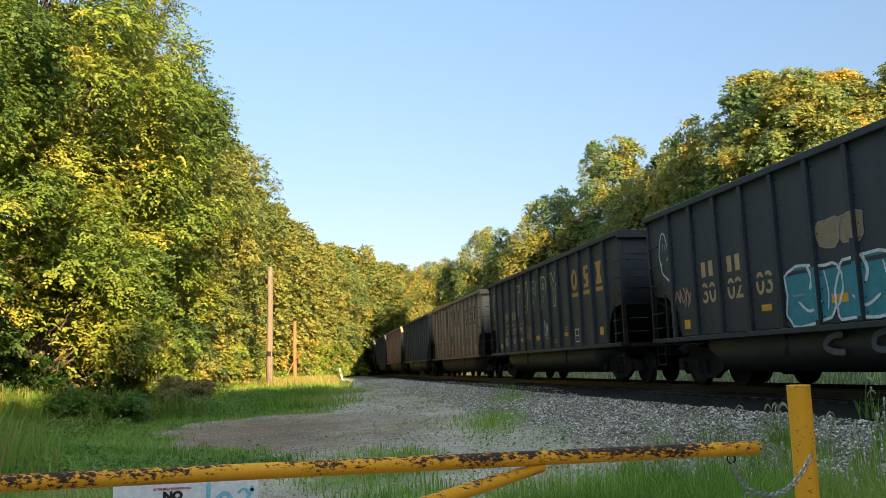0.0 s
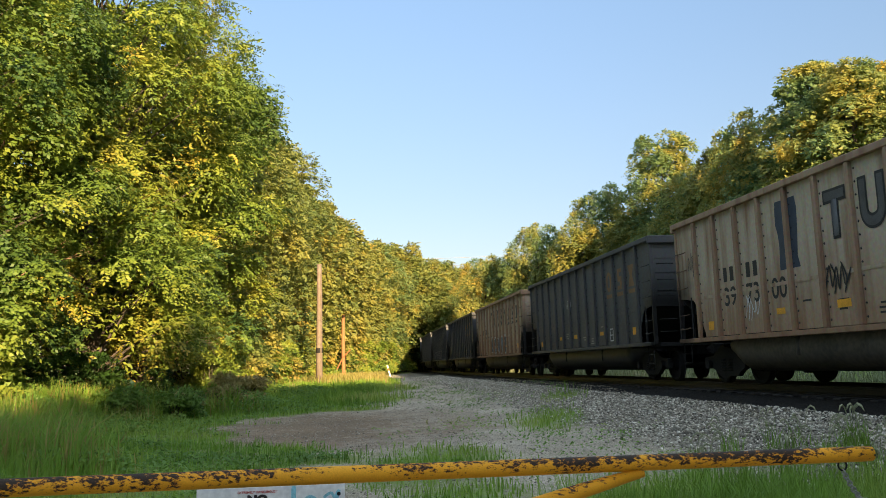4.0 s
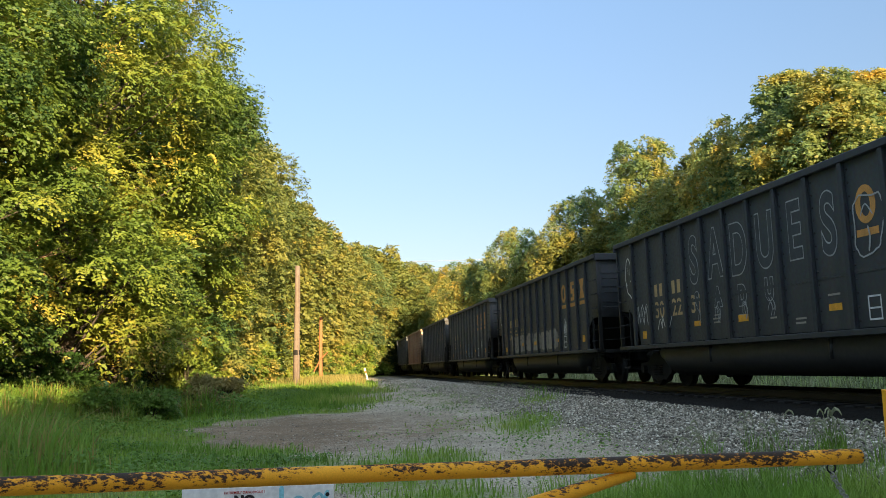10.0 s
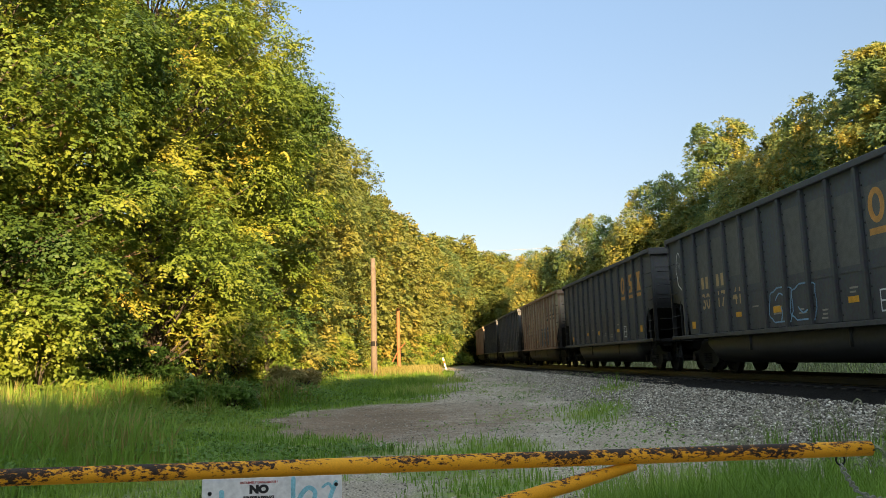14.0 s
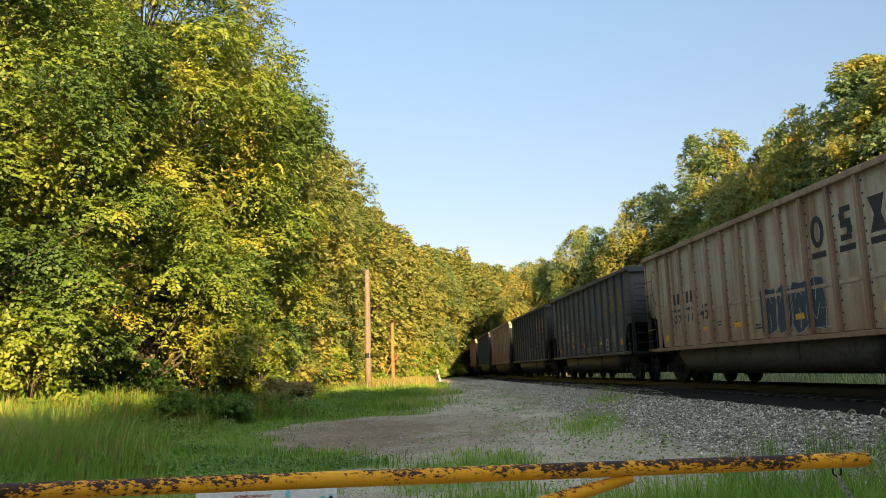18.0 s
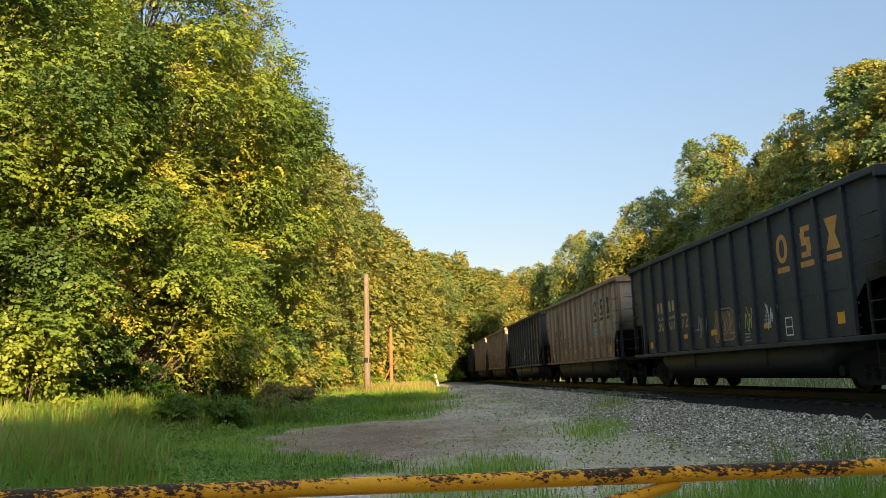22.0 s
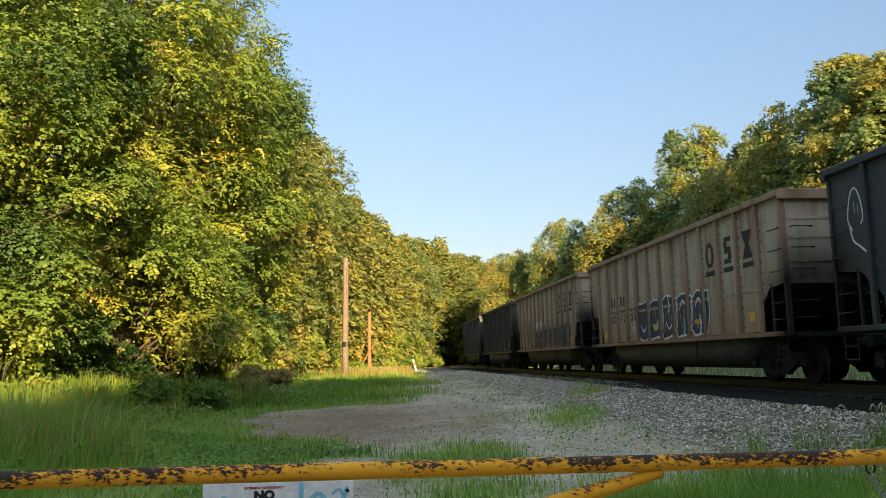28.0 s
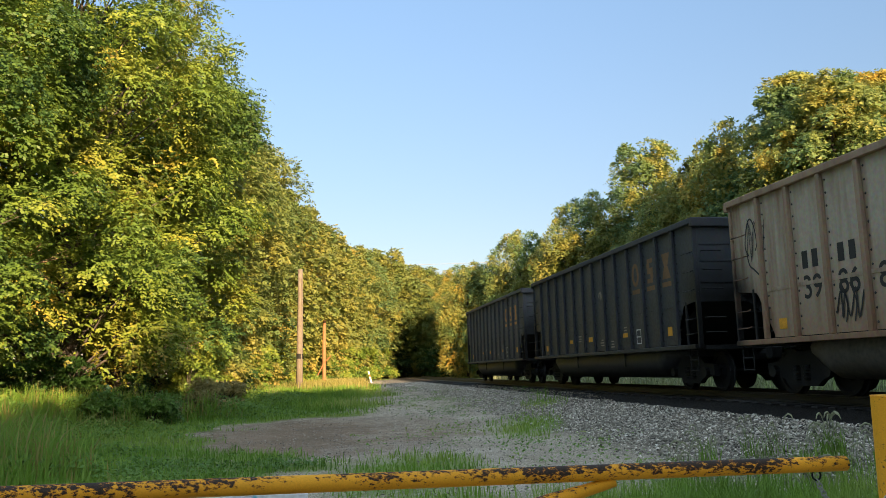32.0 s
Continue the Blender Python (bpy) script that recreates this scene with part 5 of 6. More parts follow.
def build_tree(label, seed, h, w, count, fronds, per, leaf, frond_len, wide, material, low=0.06, shape=1.0, far=False, face=None, size=(0.17, 0.31), flat=0.62, name="tree"):
    """A tapered trunk, limbs that reach to the boughs, and a crown of many leaves. h: height, w: reach of the crown, count: boughs; face: the open side, where most boughs grow."""
    rng = np.random.default_rng(seed)
    t = thing(name, pose(0, 0, 0), label, "tree", "trees of the wood")
    trunk = [Vector((0.25 * math.sin(f * 5 + seed), 0.25 * math.cos(f * 4 + seed), h * 0.9 * f)) for f in (0, 0.12, 0.3, 0.5, 0.7, 0.86, 1.0)]
    r0 = 0.016 * h
    bm = bmesh.new()
    tube(bm, trunk, [r0 * 1.25, r0, r0 * 0.85, r0 * 0.65, r0 * 0.42, r0 * 0.22, r0 * 0.08], 9)
    part("trunk", bm, M_BARK, t, smoothed=True)
    cen, out, rad = [], [], []
    for i in range(count):
        f = low + (0.97 - low) * ((i + rng.random()) / count)
        prof = (0.66 + 0.34 * math.sin(min(1, f * 1.35) * math.pi * 0.62)) if f < 0.6 else max(0.10, math.cos((f - 0.6) / 0.42 * math.pi / 2)) ** shape
        a = i * 2.399963 + rng.uniform(-0.5, 0.5)
        if face is not None and rng.random() < 0.55:
            a = radians(face) + rng.uniform(-1.6, 1.6)
        rr = w * prof * (rng.uniform(0.74, 1.0) if far else rng.uniform(0.60, 1.0)) * (0.55 if rng.random() < 0.15 else 1)
        cen.append((rr * math.cos(a), rr * math.sin(a), h * f * 0.98 + rng.uniform(-0.3, 0.3)))
        out.append((math.cos(a), math.sin(a), 0.1 + 0.9 * smooth(f, 0.6, 1.0)))
        rad.append(w * rng.uniform(*size) * (0.8 if f > 0.85 else 1.0))
    cen, out, rad = np.array(cen), np.array(out), np.array(rad)
    bm = bmesh.new()
    for c in cen[::2] if not far else cen[::4]:
        f = max(0.05, c[2] / (h * 0.98) - 0.16)
        p = Vector((0, 0, h * 0.9 * f))
        q = Vector(c)
        mid = p.lerp(q, 0.55) + Vector((0, 0, 0.25))
        tube(bm, [p, mid, q], [r0 * 0.22 * (1.1 - f * 0.7), r0 * 0.11, r0 * 0.03], 5, False)
    tagged(part("branchwork", bm, M_BARK, t), kind="stuff")
    leaves = boughs(rng, cen, out, rad, fronds, per, leaf, frond_len, wide, flat)
    # older, sparser foliage round the trunk
    core = boughs(rng, cen * np.array([0.45, 0.45, 0.96]), out, rad * 1.2, fronds // 4, max(3, per // 2), leaf * 1.5, frond_len, wide)
    leaves = [np.concatenate([p, q]) for p, q in zip(leaves, core)]
    v = leaf_tris(*leaves) if far else leaf_quads(*leaves)
    c = new("crown", raw_mesh("crown", v, np.arange(len(v)).reshape(-1, 3 if far else 4), material))
    c.parent = t
    return t


def plant(src, x, y, turn, size=1.0, first=False, sink=0.15, tall=None):
    m = Matrix.Translation((x, y, ground_z(x, y) - sink)) @ Matrix.Rotation(radians(turn), 4, "Z") @ Matrix.Diagonal((size, size, tall or size, 1))
    if first:
        src.matrix_basis = m
        return src
    return copy_thing(src, m @ Matrix.Diagonal((*[1 / v for v in src.scale], 1)))


# the tall leafy edge beside the path
near_a = build_tree("tall tree with drooping compound leaves turning yellow", 1, 17.0, 4.45, 130, 85, 11, 0.13, 0.5, 0.45, M_LEAF_N, 0.10, 0.8, face=-50, flat=0.5)
near_b = build_tree("dense green and yellow broadleaf tree at the path", 2, 15.0, 4.8, 115, 165, 7, 0.112, 0.26, 0.62, M_LEAF_N, 0.13, 0.7, face=-50, flat=0.55)
near_c = build_tree("leafy tree with sunlit yellowing foliage", 3, 16.5, 4.6, 120, 100, 7, 0.15, 0.28, 0.66, M_LEAF_F, 0.03, face=-50, flat=0.8)
plant(near_a, -13.4, 26.5, 0, 1.03, True, tall=1.09)
plant(near_b, -14.6, 19.5, 10, 0.95, True)
plant(near_c, -14.8, 38.5, 0, 1.02, True)
plant(near_b, -14.0, 32.5, -25, 1.08)
plant(near_c, -15.4, 45.0, 35, 1.08)
plant(near_c, -15.8, 52.0, -30, 1.06)
# farther trees along the path, to where the line goes out of sight
far_a = build_tree("sunlit yellow-green tree of the far wood", 5, 16.0, 4.8, 150, 54, 4, 0.22, 0.24, 0.95, M_LEAF_F, 0.03, far=True)
far_b = build_tree("round-topped green tree of the far wood", 6, 16.0, 5.0, 150, 92, 4, 0.165, 0.22, 0.95, M_LEAF_R, 0.05, 0.5, far=True, size=(0.16, 0.30), flat=0.8)
shade_tree = build_tree("unseen leafy tree added to cast shade on the path", 8, 16.0, 5.0, 110, 26, 3, 0.66, 0.6, 0.9, M_LEAF_D, 0.05, 0.35, far=True)
far_c = build_tree("slender green tree with yellowing top", 7, 18.0, 4.2, 150, 92, 4, 0.165, 0.22, 0.95, M_LEAF_R, 0.06, 1.2, far=True)
dome_tree = build_tree("tall round-crowned tree with yellowing leaves", 9, 19.5, 3.1, 130, 90, 4, 0.16, 0.22, 0.95, M_LEAF_R, 0.2, 0.4, far=True, size=(0.24, 0.40), flat=0.85)
plant(far_a, -16.0, 59.0, 30, 1.03, True)
rng = random.Random(21)
for x, y, s in ((-16.2, 66, 1.0), (-16.6, 73, 1.02), (-17.0, 80, 1.04), (-17.0, 88, 1.05), (-16.8, 96, 1.08), (-16.2, 104, 1.08), (-15.0, 113, 1.1), (-13.2, 123, 1.12), (-10.0, 133, 1.1), (-5.5, 142, 1.1), (0.0, 150, 1.1), (6, 157, 1.1), (-21, 110, 1.25), (-20, 30.5, 1.12), (-19.5, 22.5, 1.08), (-36, 160, 1.5), (-17, 131, 1.25), (-9, 148, 1.2)):
    plant(far_a if rng.random() < 0.7 else far_b, x + rng.uniform(-0.6, 0.6), y, rng.uniform(0, 360), s * rng.uniform(0.95, 1.08))
# the wood beyond the railway: first its skyline, then what fills it below and behind
planted = set()
for src, x, y, k, tall in ((dome_tree, 15.5, 72.6, 1.0, 1.02), (far_b, 18.6, 57.3, 0.75, 1.03), (far_c, 20.6, 52.3, 0.95, 1.03), (far_c, 21.2, 47.7, 0.95, 0.93), (far_a, 18.4, 63.6, 0.85, 1.01), (far_b, 16.6, 66.2, 0.75, 0.91), (far_b, 11.4, 81.4, 0.82, 1.07), (far_a, 8.8, 77.7, 0.75, 0.82), (far_a, 12.8, 75.2, 0.75, 0.84), (far_b, 5.3, 90.1, 0.78, 0.99), (far_a, 7.3, 85.9, 0.7, 0.78), (far_b, -0.8, 98.3, 0.72, 0.86), (far_b, 2.4, 96.2, 0.7, 0.82), (far_a, -5.7, 118.1, 0.72, 0.79), (far_b, 19.1, 57.1, 0.7, 0.78), (far_b, 14.5, 68.7, 0.65, 0.70)):
    plant(src, x, y, rng.uniform(0, 360), k, src not in planted and src is not far_a, tall=tall)
    planted.add(src)
for src, x, y, k in ((far_c, 24.5, 49.5, 0.93), (far_c, 28.5, 47.0, 0.97), (far_c, 32.5, 43.0, 0.95), (far_a, 3.0, 112, 0.84), (far_a, 8.0, 103, 0.9), (far_a, 14.5, 84, 0.78), (far_a, 2.5, 126, 0.85), (far_a, 13, 95, 0.75), (far_a, 21, 70, 0.70), (far_c, 28, 60, 0.72), (far_c, 37, 38, 0.92), (far_a, 25, 38, 0.66), (far_a, 22.5, 45, 0.62), (far_a, 8, 128, 0.85), (far_b, 19.5, 51.5, 0.5), (far_b, 16, 58.5, 0.5), (far_b, 13.2, 65, 0.52), (far_b, 10.4, 72.5, 0.5), (far_b, 7.4, 79.5, 0.5), (far_b, 4.6, 86, 0.5), (far_b, 1.4, 93, 0.5), (far_b, -2.5, 114.0, 0.74)):
    plant(src, x, y, rng.uniform(0, 360), k * rng.uniform(0.98, 1.02))
# unseen trees added beside and behind the eye to shade the path
for i, (s, d, k) in enumerate(((10, 13.5, 1.0), (4, 11.5, 1.15), (-2, 10.5, 1.2), (-8, 11.5, 1.22), (-14, 10.5, 1.25), (-20, 11.5, 1.25), (-26, 10.5, 1.25), (7, 20, 1.1), (-11, 15, 1.25), (-23, 15, 1.25))):
    x, y, _ = track(s, d)
    plant(shade_tree, x, y, rng.uniform(0, 360), k, i == 0)
for i in range(16):
    x = -34 + 4.3 * i
    plant(shade_tree, x, -30 + rng.uniform(-1.5, 1.5), rng.uniform(0, 360), 0.84 + 0.40 * smooth(x, 10, 19) + rng.uniform(-0.03, 0.03))
for i in range(11):
    x = -30 + 6 * i
    plant(shade_tree, x, -37 + rng.uniform(-1.5, 1.5), rng.uniform(0, 360), 0.84 + 0.38 * smooth(x, 10, 19))


# ---- shrubs at the wood's foot ----
def build_shrub(label, seed, w, h, leaves, leaf, material, name="shrub"):
    rng = np.random.default_rng(seed)
    t = thing(name, pose(0, 0, 0), label, "shrub", "shrubs at the wood's foot")
    k = 26
    a = rng.uniform(0, math.tau, k)
    f = rng.random(k)
    cen = np.stack([np.cos(a) * w * (1 - f * 0.6) * rng.uniform(0.4, 1, k), np.sin(a) * w * (1 - f * 0.6) * rng.uniform(0.4, 1, k), h * (0.08 + 0.86 * f)], 1)
    out = np.stack([np.cos(a), np.sin(a), 0.3 + 0 * a], 1)
    rad = rng.uniform(0.28, 0.5, k) * w
    bm = bmesh.new()
    for c in cen:
        tube(bm, [(c[0] * 0.15, c[1] * 0.15, 0), (c[0] * 0.5, c[1] * 0.5, c[2] * 0.7), tuple(c)], [0.02, 0.014, 0.005], 4, False)
    tagged(part("twigwork", bm, M_BARK, t), kind="stuff")
    v = sprays(rng, cen, out, rad, leaves, leaf)
    c = new("foliage", raw_mesh("foliage", v, np.arange(len(v)).reshape(-1, 4), material))
    c.parent = t
    return t


M_WEED = leaf_mat("weed_leaves", [(0.0, (0.09, 0.18, 0.035)), (0.5, (0.15, 0.27, 0.05)), (0.8, (0.23, 0.30, 0.07)), (1.0, (0.32, 0.28, 0.10))])
M_DRY = leaf_mat("dry_weed", [(0.0, (0.20, 0.20, 0.07)), (0.5, (0.36, 0.29, 0.12)), (1.0, (0.50, 0.37, 0.19))])
shrub_a = build_shrub("low dark green shrub at the edge of the wood", 31, 1.25, 1.3, 4200, 0.13, M_WEED)
shrub_b = build_shrub("dense green vine-covered bush under the trees", 32, 1.7, 2.3, 6000, 0.15, M_LEAF_N)
shrub_c = build_shrub("tawny drying weeds at the wood's foot", 33, 0.9, 1.0, 3000, 0.10, M_DRY)
# shrub_d: its dark leaf colour stands in for shade under trees and far off
shrub_d = build_shrub("bush with dark leaves that stand in for shade", 34, 1.3, 2.2, 4200, 0.13, M_LEAF_D)
plant(shrub_a, -9.0, 23.0, 0, 0.68, True, 0.05)
plant(shrub_b, -13.0, 41.0, 0, 1.0, True, 0.05)
plant(shrub_c, -8.6, 28.5, 0, 1.0, True, 0.05)
plant(shrub_d, -12.2, 41.5, 0, 1.0, True, 0.05)
for x, y, s in ((-10.2, 22.2, 0.75), (-11.0, 19.0, 0.7), (-9.6, 25.0, 0.5), (-11.8, 21.2, 0.8), (-12.6, 17.5, 0.8)):
    plant(shrub_a, x, y, rng.uniform(0, 360), s, sink=0.05)
for x, y, s in ((-12.5, 19.0, 1.0), (-11.6, 33.6, 0.8), (-12.0, 36.5, 1.0), (-12.6, 45.5, 1.0), (-13.0, 49.0, 1.1), (-13.2, 53.0, 1.1), (-13.0, 57.5, 1.2), (-13.2, 62, 1.2), (-13.6, 67, 1.3), (-13.8, 72, 1.3), (-14, 78, 1.4), (-13.8, 85, 1.5), (-13.6, 92, 1.5), (-13.5, 100, 1.6), (-13, 108, 1.6)):
    plant(shrub_b, x, y, rng.uniform(0, 360), s, sink=0.05)
for x, y, s in ((-9.6, 30.0, 1.1), (-8.9, 26.8, 0.8), (-10.0, 33.0, 0.9), (-9.2, 24.4, 0.7)):
    plant(shrub_c, x, y, rng.uniform(0, 360), s, sink=0.05)
# dark bushes added as shade: near trunk, far wood's foot, end of the line
for x, y, s in ((-12.5, 25.0, 0.85), (-12.9, 23.6, 0.8), (-13.0, 27.6, 0.65), (-12.2, 29.8, 0.6), (4.0, 98, 1.4), (6.2, 88, 1.5), (9.0, 80, 1.5), (1.2, 106, 1.5), (11.5, 72, 1.5), (13.5, 65, 1.5), (15.5, 58, 1.5), (17.5, 51, 1.5), (19.5, 45, 1.5), (-5.5, 113, 1.8), (-8, 121, 2.6), (-4.5, 122, 2.8), (-1, 121, 2.8), (-12.5, 120, 2.6), (-7, 127, 3.4), (-3, 129, 3.4), (-11, 128, 3.2), (1.5, 117, 2.6), (-2.5, 107, 1.5)):
    plant(shrub_d, x, y, rng.uniform(0, 360), s, sink=0.05)

# ---- grass ----
def blades(rng, pos, height, width, bend):
    """Tapered, bent blades: a quad and a tip."""
    k = len(pos)
    a = rng.uniform(0, math.tau, k)
    side_v = np.stack([np.cos(a), np.sin(a), 0 * a], 1)
    lean = np.stack([-np.sin(a), np.cos(a), 0 * a], 1) * (rng.normal(size=k) * bend)[:, None]
    H, W = height[:, None], width[:, None]
    up = np.array([0, 0, 1.0])
    p1 = pos + up * H * 0.55 + lean * H * 0.3
    p2 = pos + up * H * 0.95 + lean * H
    v = np.stack([pos - side_v * W, pos + side_v * W, p1 + side_v * W * 0.75, p1 - side_v * W * 0.75, p2], 1).reshape(-1, 3)
    o = (np.arange(k) * 5)[:, None]
    f = np.concatenate([o + np.array([[0, 1, 2]]), o + np.array([[0, 2, 3]]), o + np.array([[3, 2, 4]])])
    return v, f


M_GRASS = leaf_mat("grass_blades", [(0.0, (0.10, 0.19, 0.03)), (0.4, (0.18, 0.32, 0.045)), (0.75, (0.28, 0.38, 0.075)), (1.0, (0.45, 0.40, 0.17))], 0.45)
M_PALE = leaf_mat("pale_grass", [(0.0, (0.13, 0.16, 0.08)), (0.6, (0.22, 0.24, 0.13)), (1.0, (0.34, 0.32, 0.2))], 0.3)
M_HAY = leaf_mat("dry_grass", [(0.0, (0.17, 0.18, 0.05)), (0.6, (0.34, 0.28, 0.09)), (1.0, (0.46, 0.35, 0.14))], 0.35)


def scatter_grass():
    rng = np.random.default_rng(41)
    pos, hgt, wid = [], [], []
    while len(pos) < 76000:
        y = 5.0 + 55 * rng.random() ** 1.6
        x = rng.uniform(-13, 4.5)
        g = grass_at(x, y)
        if rng.random() > g ** 1.5:
            continue
        near = smooth(y, 46, 12)
        tall = 0.11
        if x < verge(y) - 2.2 and y < 24:
            tall = 0.13 + 0.50 * smooth(verge(y) - x, 2.0, 4.8)
        if x > 0.2 and y < 9.5:
            tall = 0.34
        if y > 26:
            tall = 0.24
        n = noise.noise((x * 0.8, y * 0.8, 1.0))
        tuft = noise.noise((x * 2.2, y * 2.2, 31.0)) + 0.6 * noise.noise((x * 5.1, y * 5.1, 33.0))
        h = tall * rng.uniform(0.5, 1.35) * (1 + n * 0.6) * (1 + 1.3 * max(0.0, tuft))
        h = min(h, 0.2 + tall * 1.1)
        pos.append((x, y, ground_z(x, y) - 0.01))
        hgt.append(h)
        wid.append((0.004 + 0.004 * rng.random()) * (1 + y * 0.035))
    v, f = blades(rng, np.array(pos), np.array(hgt), np.array(wid), 0.45)
    tagged(new("grass", raw_mesh("grass", v, f, M_GRASS)), "rough green grass on the verge and among the ruts", "grass", kind="stuff")
    pos, hgt = [], []
    while len(pos) < 11000:
        x, y = rng.uniform(0.3, 4.2), rng.uniform(5.0, 9.2)
        if rng.random() > in_blob(x, y, 2.1, 6.7, 2.4, 2.9) * 2.2 * (1 + noise.noise((x * 1.5, y * 1.5, 4.0)) * 0.6):
            continue
        pos.append((x, y, ground_z(x, y) - 0.01))
        hgt.append(rng.uniform(0.22, 0.58) * (1 + 0.4 * noise.noise((x * 1.2, y * 1.2, 8.0))))
    v, f = blades(rng, np.array(pos), np.array(hgt), rng.uniform(0.0035, 0.0075, len(pos)), 0.5)
    tagged(new("tall_grass", raw_mesh("tall_grass", v, f, M_GRASS)), "lush tall green grass behind the gate", "grass", kind="stuff")
    pos, hgt = [], []
    while len(pos) < 9000:
        y = rng.uniform(44, 66)
        x = rng.uniform(-13.5, verge(y))
        pos.append((x, y, ground_z(x, y)))
        hgt.append(rng.uniform(0.25, 0.75))
    v, f = blades(rng, np.array(pos), np.array(hgt), np.full(len(pos), 0.018), 0.5)
    tagged(new("dry_grass", raw_mesh("dry_grass", v, f, M_HAY)), "tall straw-coloured grass behind the pole", "grass", kind="stuff")
    pos, hgt = [], []
    while len(pos) < 9000:
        s, d = rng.uniform(5, 75), rng.uniform(4.2, 11)
        x, y, _ = track(s, d)
        pos.append((x, y, ground_z(x, y)))
        hgt.append(rng.uniform(0.25, 0.6))
    v, f = blades(rng, np.array(pos), np.array(hgt), np.full(len(pos), 0.02), 0.5)
    tagged(new("far_side_grass", raw_mesh("far_side_grass", v, f, M_PALE)), "grass strip beyond the railway line", "grass", kind="stuff")


scatter_grass()


def scatter_weeds():
    """Low broad-leaved weeds and clover through the verge."""
    rng = np.random.default_rng(43)
    pos, size = [], []
    while len(pos) < 24000:
        y = 9 + 27 * rng.random() ** 1.4
        x = rng.uniform(-12.5, -2.5)
        n = noise.noise((x * 0.5, y * 0.5, 12.0)) + 0.5 * noise.noise((x * 1.7, y * 1.7, 15.0))
        if rng.random() > grass_at(x, y) ** 2 or n < 0.02:
            continue
        back = smooth(verge(y) - x, 1.0, 5.0)
        pos.append((x, y, ground_z(x, y) + rng.random() ** 0.7 * (0.10 + (0.35 + 0.5 * n) * back)))
        size.append(rng.uniform(0.04, 0.10) * (1 + 0.4 * back))
    k = len(pos)
    v = leaf_quads(np.array(pos), rng.normal(size=(k, 3)) * (1, 1, 0.35), np.array([[0, -0.25, 1.0]]) + rng.normal(size=(k, 3)) * 0.4, np.array(size), np.array(size) * 0.6)
    tagged(new("verge_weeds", raw_mesh("verge_weeds", v, np.arange(k * 4).reshape(-1, 4), M_WEED)), "low broad-leaved weeds in the verge", "weeds", kind="stuff")


scatter_weeds()


def scatter_ballast_weeds():
    """Small weeds that have come up through the stones along the foot of the ballast and on the crown of the path."""
    rng = np.random.default_rng(45)
    pos, size = [], []
    for k in range(210):
        if k % 3:
            x, y, _ = track(rng.uniform(8, 48), rng.normal(-6.3, 0.8))
        else:
            x, y = rng.uniform(-3.5, 2.5), rng.uniform(10, 40)
        wide = rng.uniform(0.08, 0.34)
        for _ in range(int(14 + 60 * wide)):
            px, py = x + rng.normal() * wide, y + rng.normal() * wide * 1.6
            pos.append((px, py, ground_z(px, py) + rng.random() * 0.09))
            size.append(rng.uniform(0.03, 0.085))
    n, size = len(pos), np.array(size)
    v = leaf_quads(np.array(pos), rng.normal(size=(n, 3)) * (1, 1, 0.5), np.array([[0, -0.3, 1.0]]) + rng.normal(size=(n, 3)) * 0.4, size, size * 0.5)
    tagged(new("ballast_weeds", raw_mesh("ballast_weeds", v, np.arange(n * 4).reshape(-1, 4), M_WEED)), "small green weeds among the stones", "weeds", kind="stuff")


scatter_ballast_weeds()


def scatter_tall_weeds():
    """Waist-high grass and stalks that close the wood's foot."""
    rng = np.random.default_rng(47)
    for name, material, count, share, label in (("verge_grass", M_GRASS, 20000, 0.0, "waist-high rank green grass at the wood's foot"), ("verge_stalks", M_HAY, 6000, 0.12, "yellowing weed stalks among the tall grass")):
        pos, hgt = [], []
        while len(pos) < count:
            y = rng.uniform(10, 25)
            x = rng.uniform(-15, -5)
            n = noise.noise((x * 0.6, y * 0.6, 21.0)) + 0.5 * noise.noise((x * 1.9, y * 1.9, 23.0))
            back = smooth(verge(y) - x + n * 1.3, 2.2, 5.2)
            if rng.random() > back or n < share - 0.35:
                continue
            pos.append((x, y, ground_z(x, y) - 0.01))
            hgt.append((0.30 + 0.62 * back) * rng.uniform(0.55, 1.25) * (1 + 0.35 * n))
        v, f = blades(rng, np.array(pos), np.array(hgt), rng.uniform(0.009, 0.022, count), 0.42)
        tagged(new(name, raw_mesh(name, v, f, material)), label, "grass", kind="stuff")


scatter_tall_weeds()

M_SEED = mat("foxtail_seed", (0.27, 0.28, 0.17), 0.9, scale=60, vary=0.3)
M_STALK = mat("foxtail_stalk", (0.16, 0.20, 0.07), 0.8, scale=30)


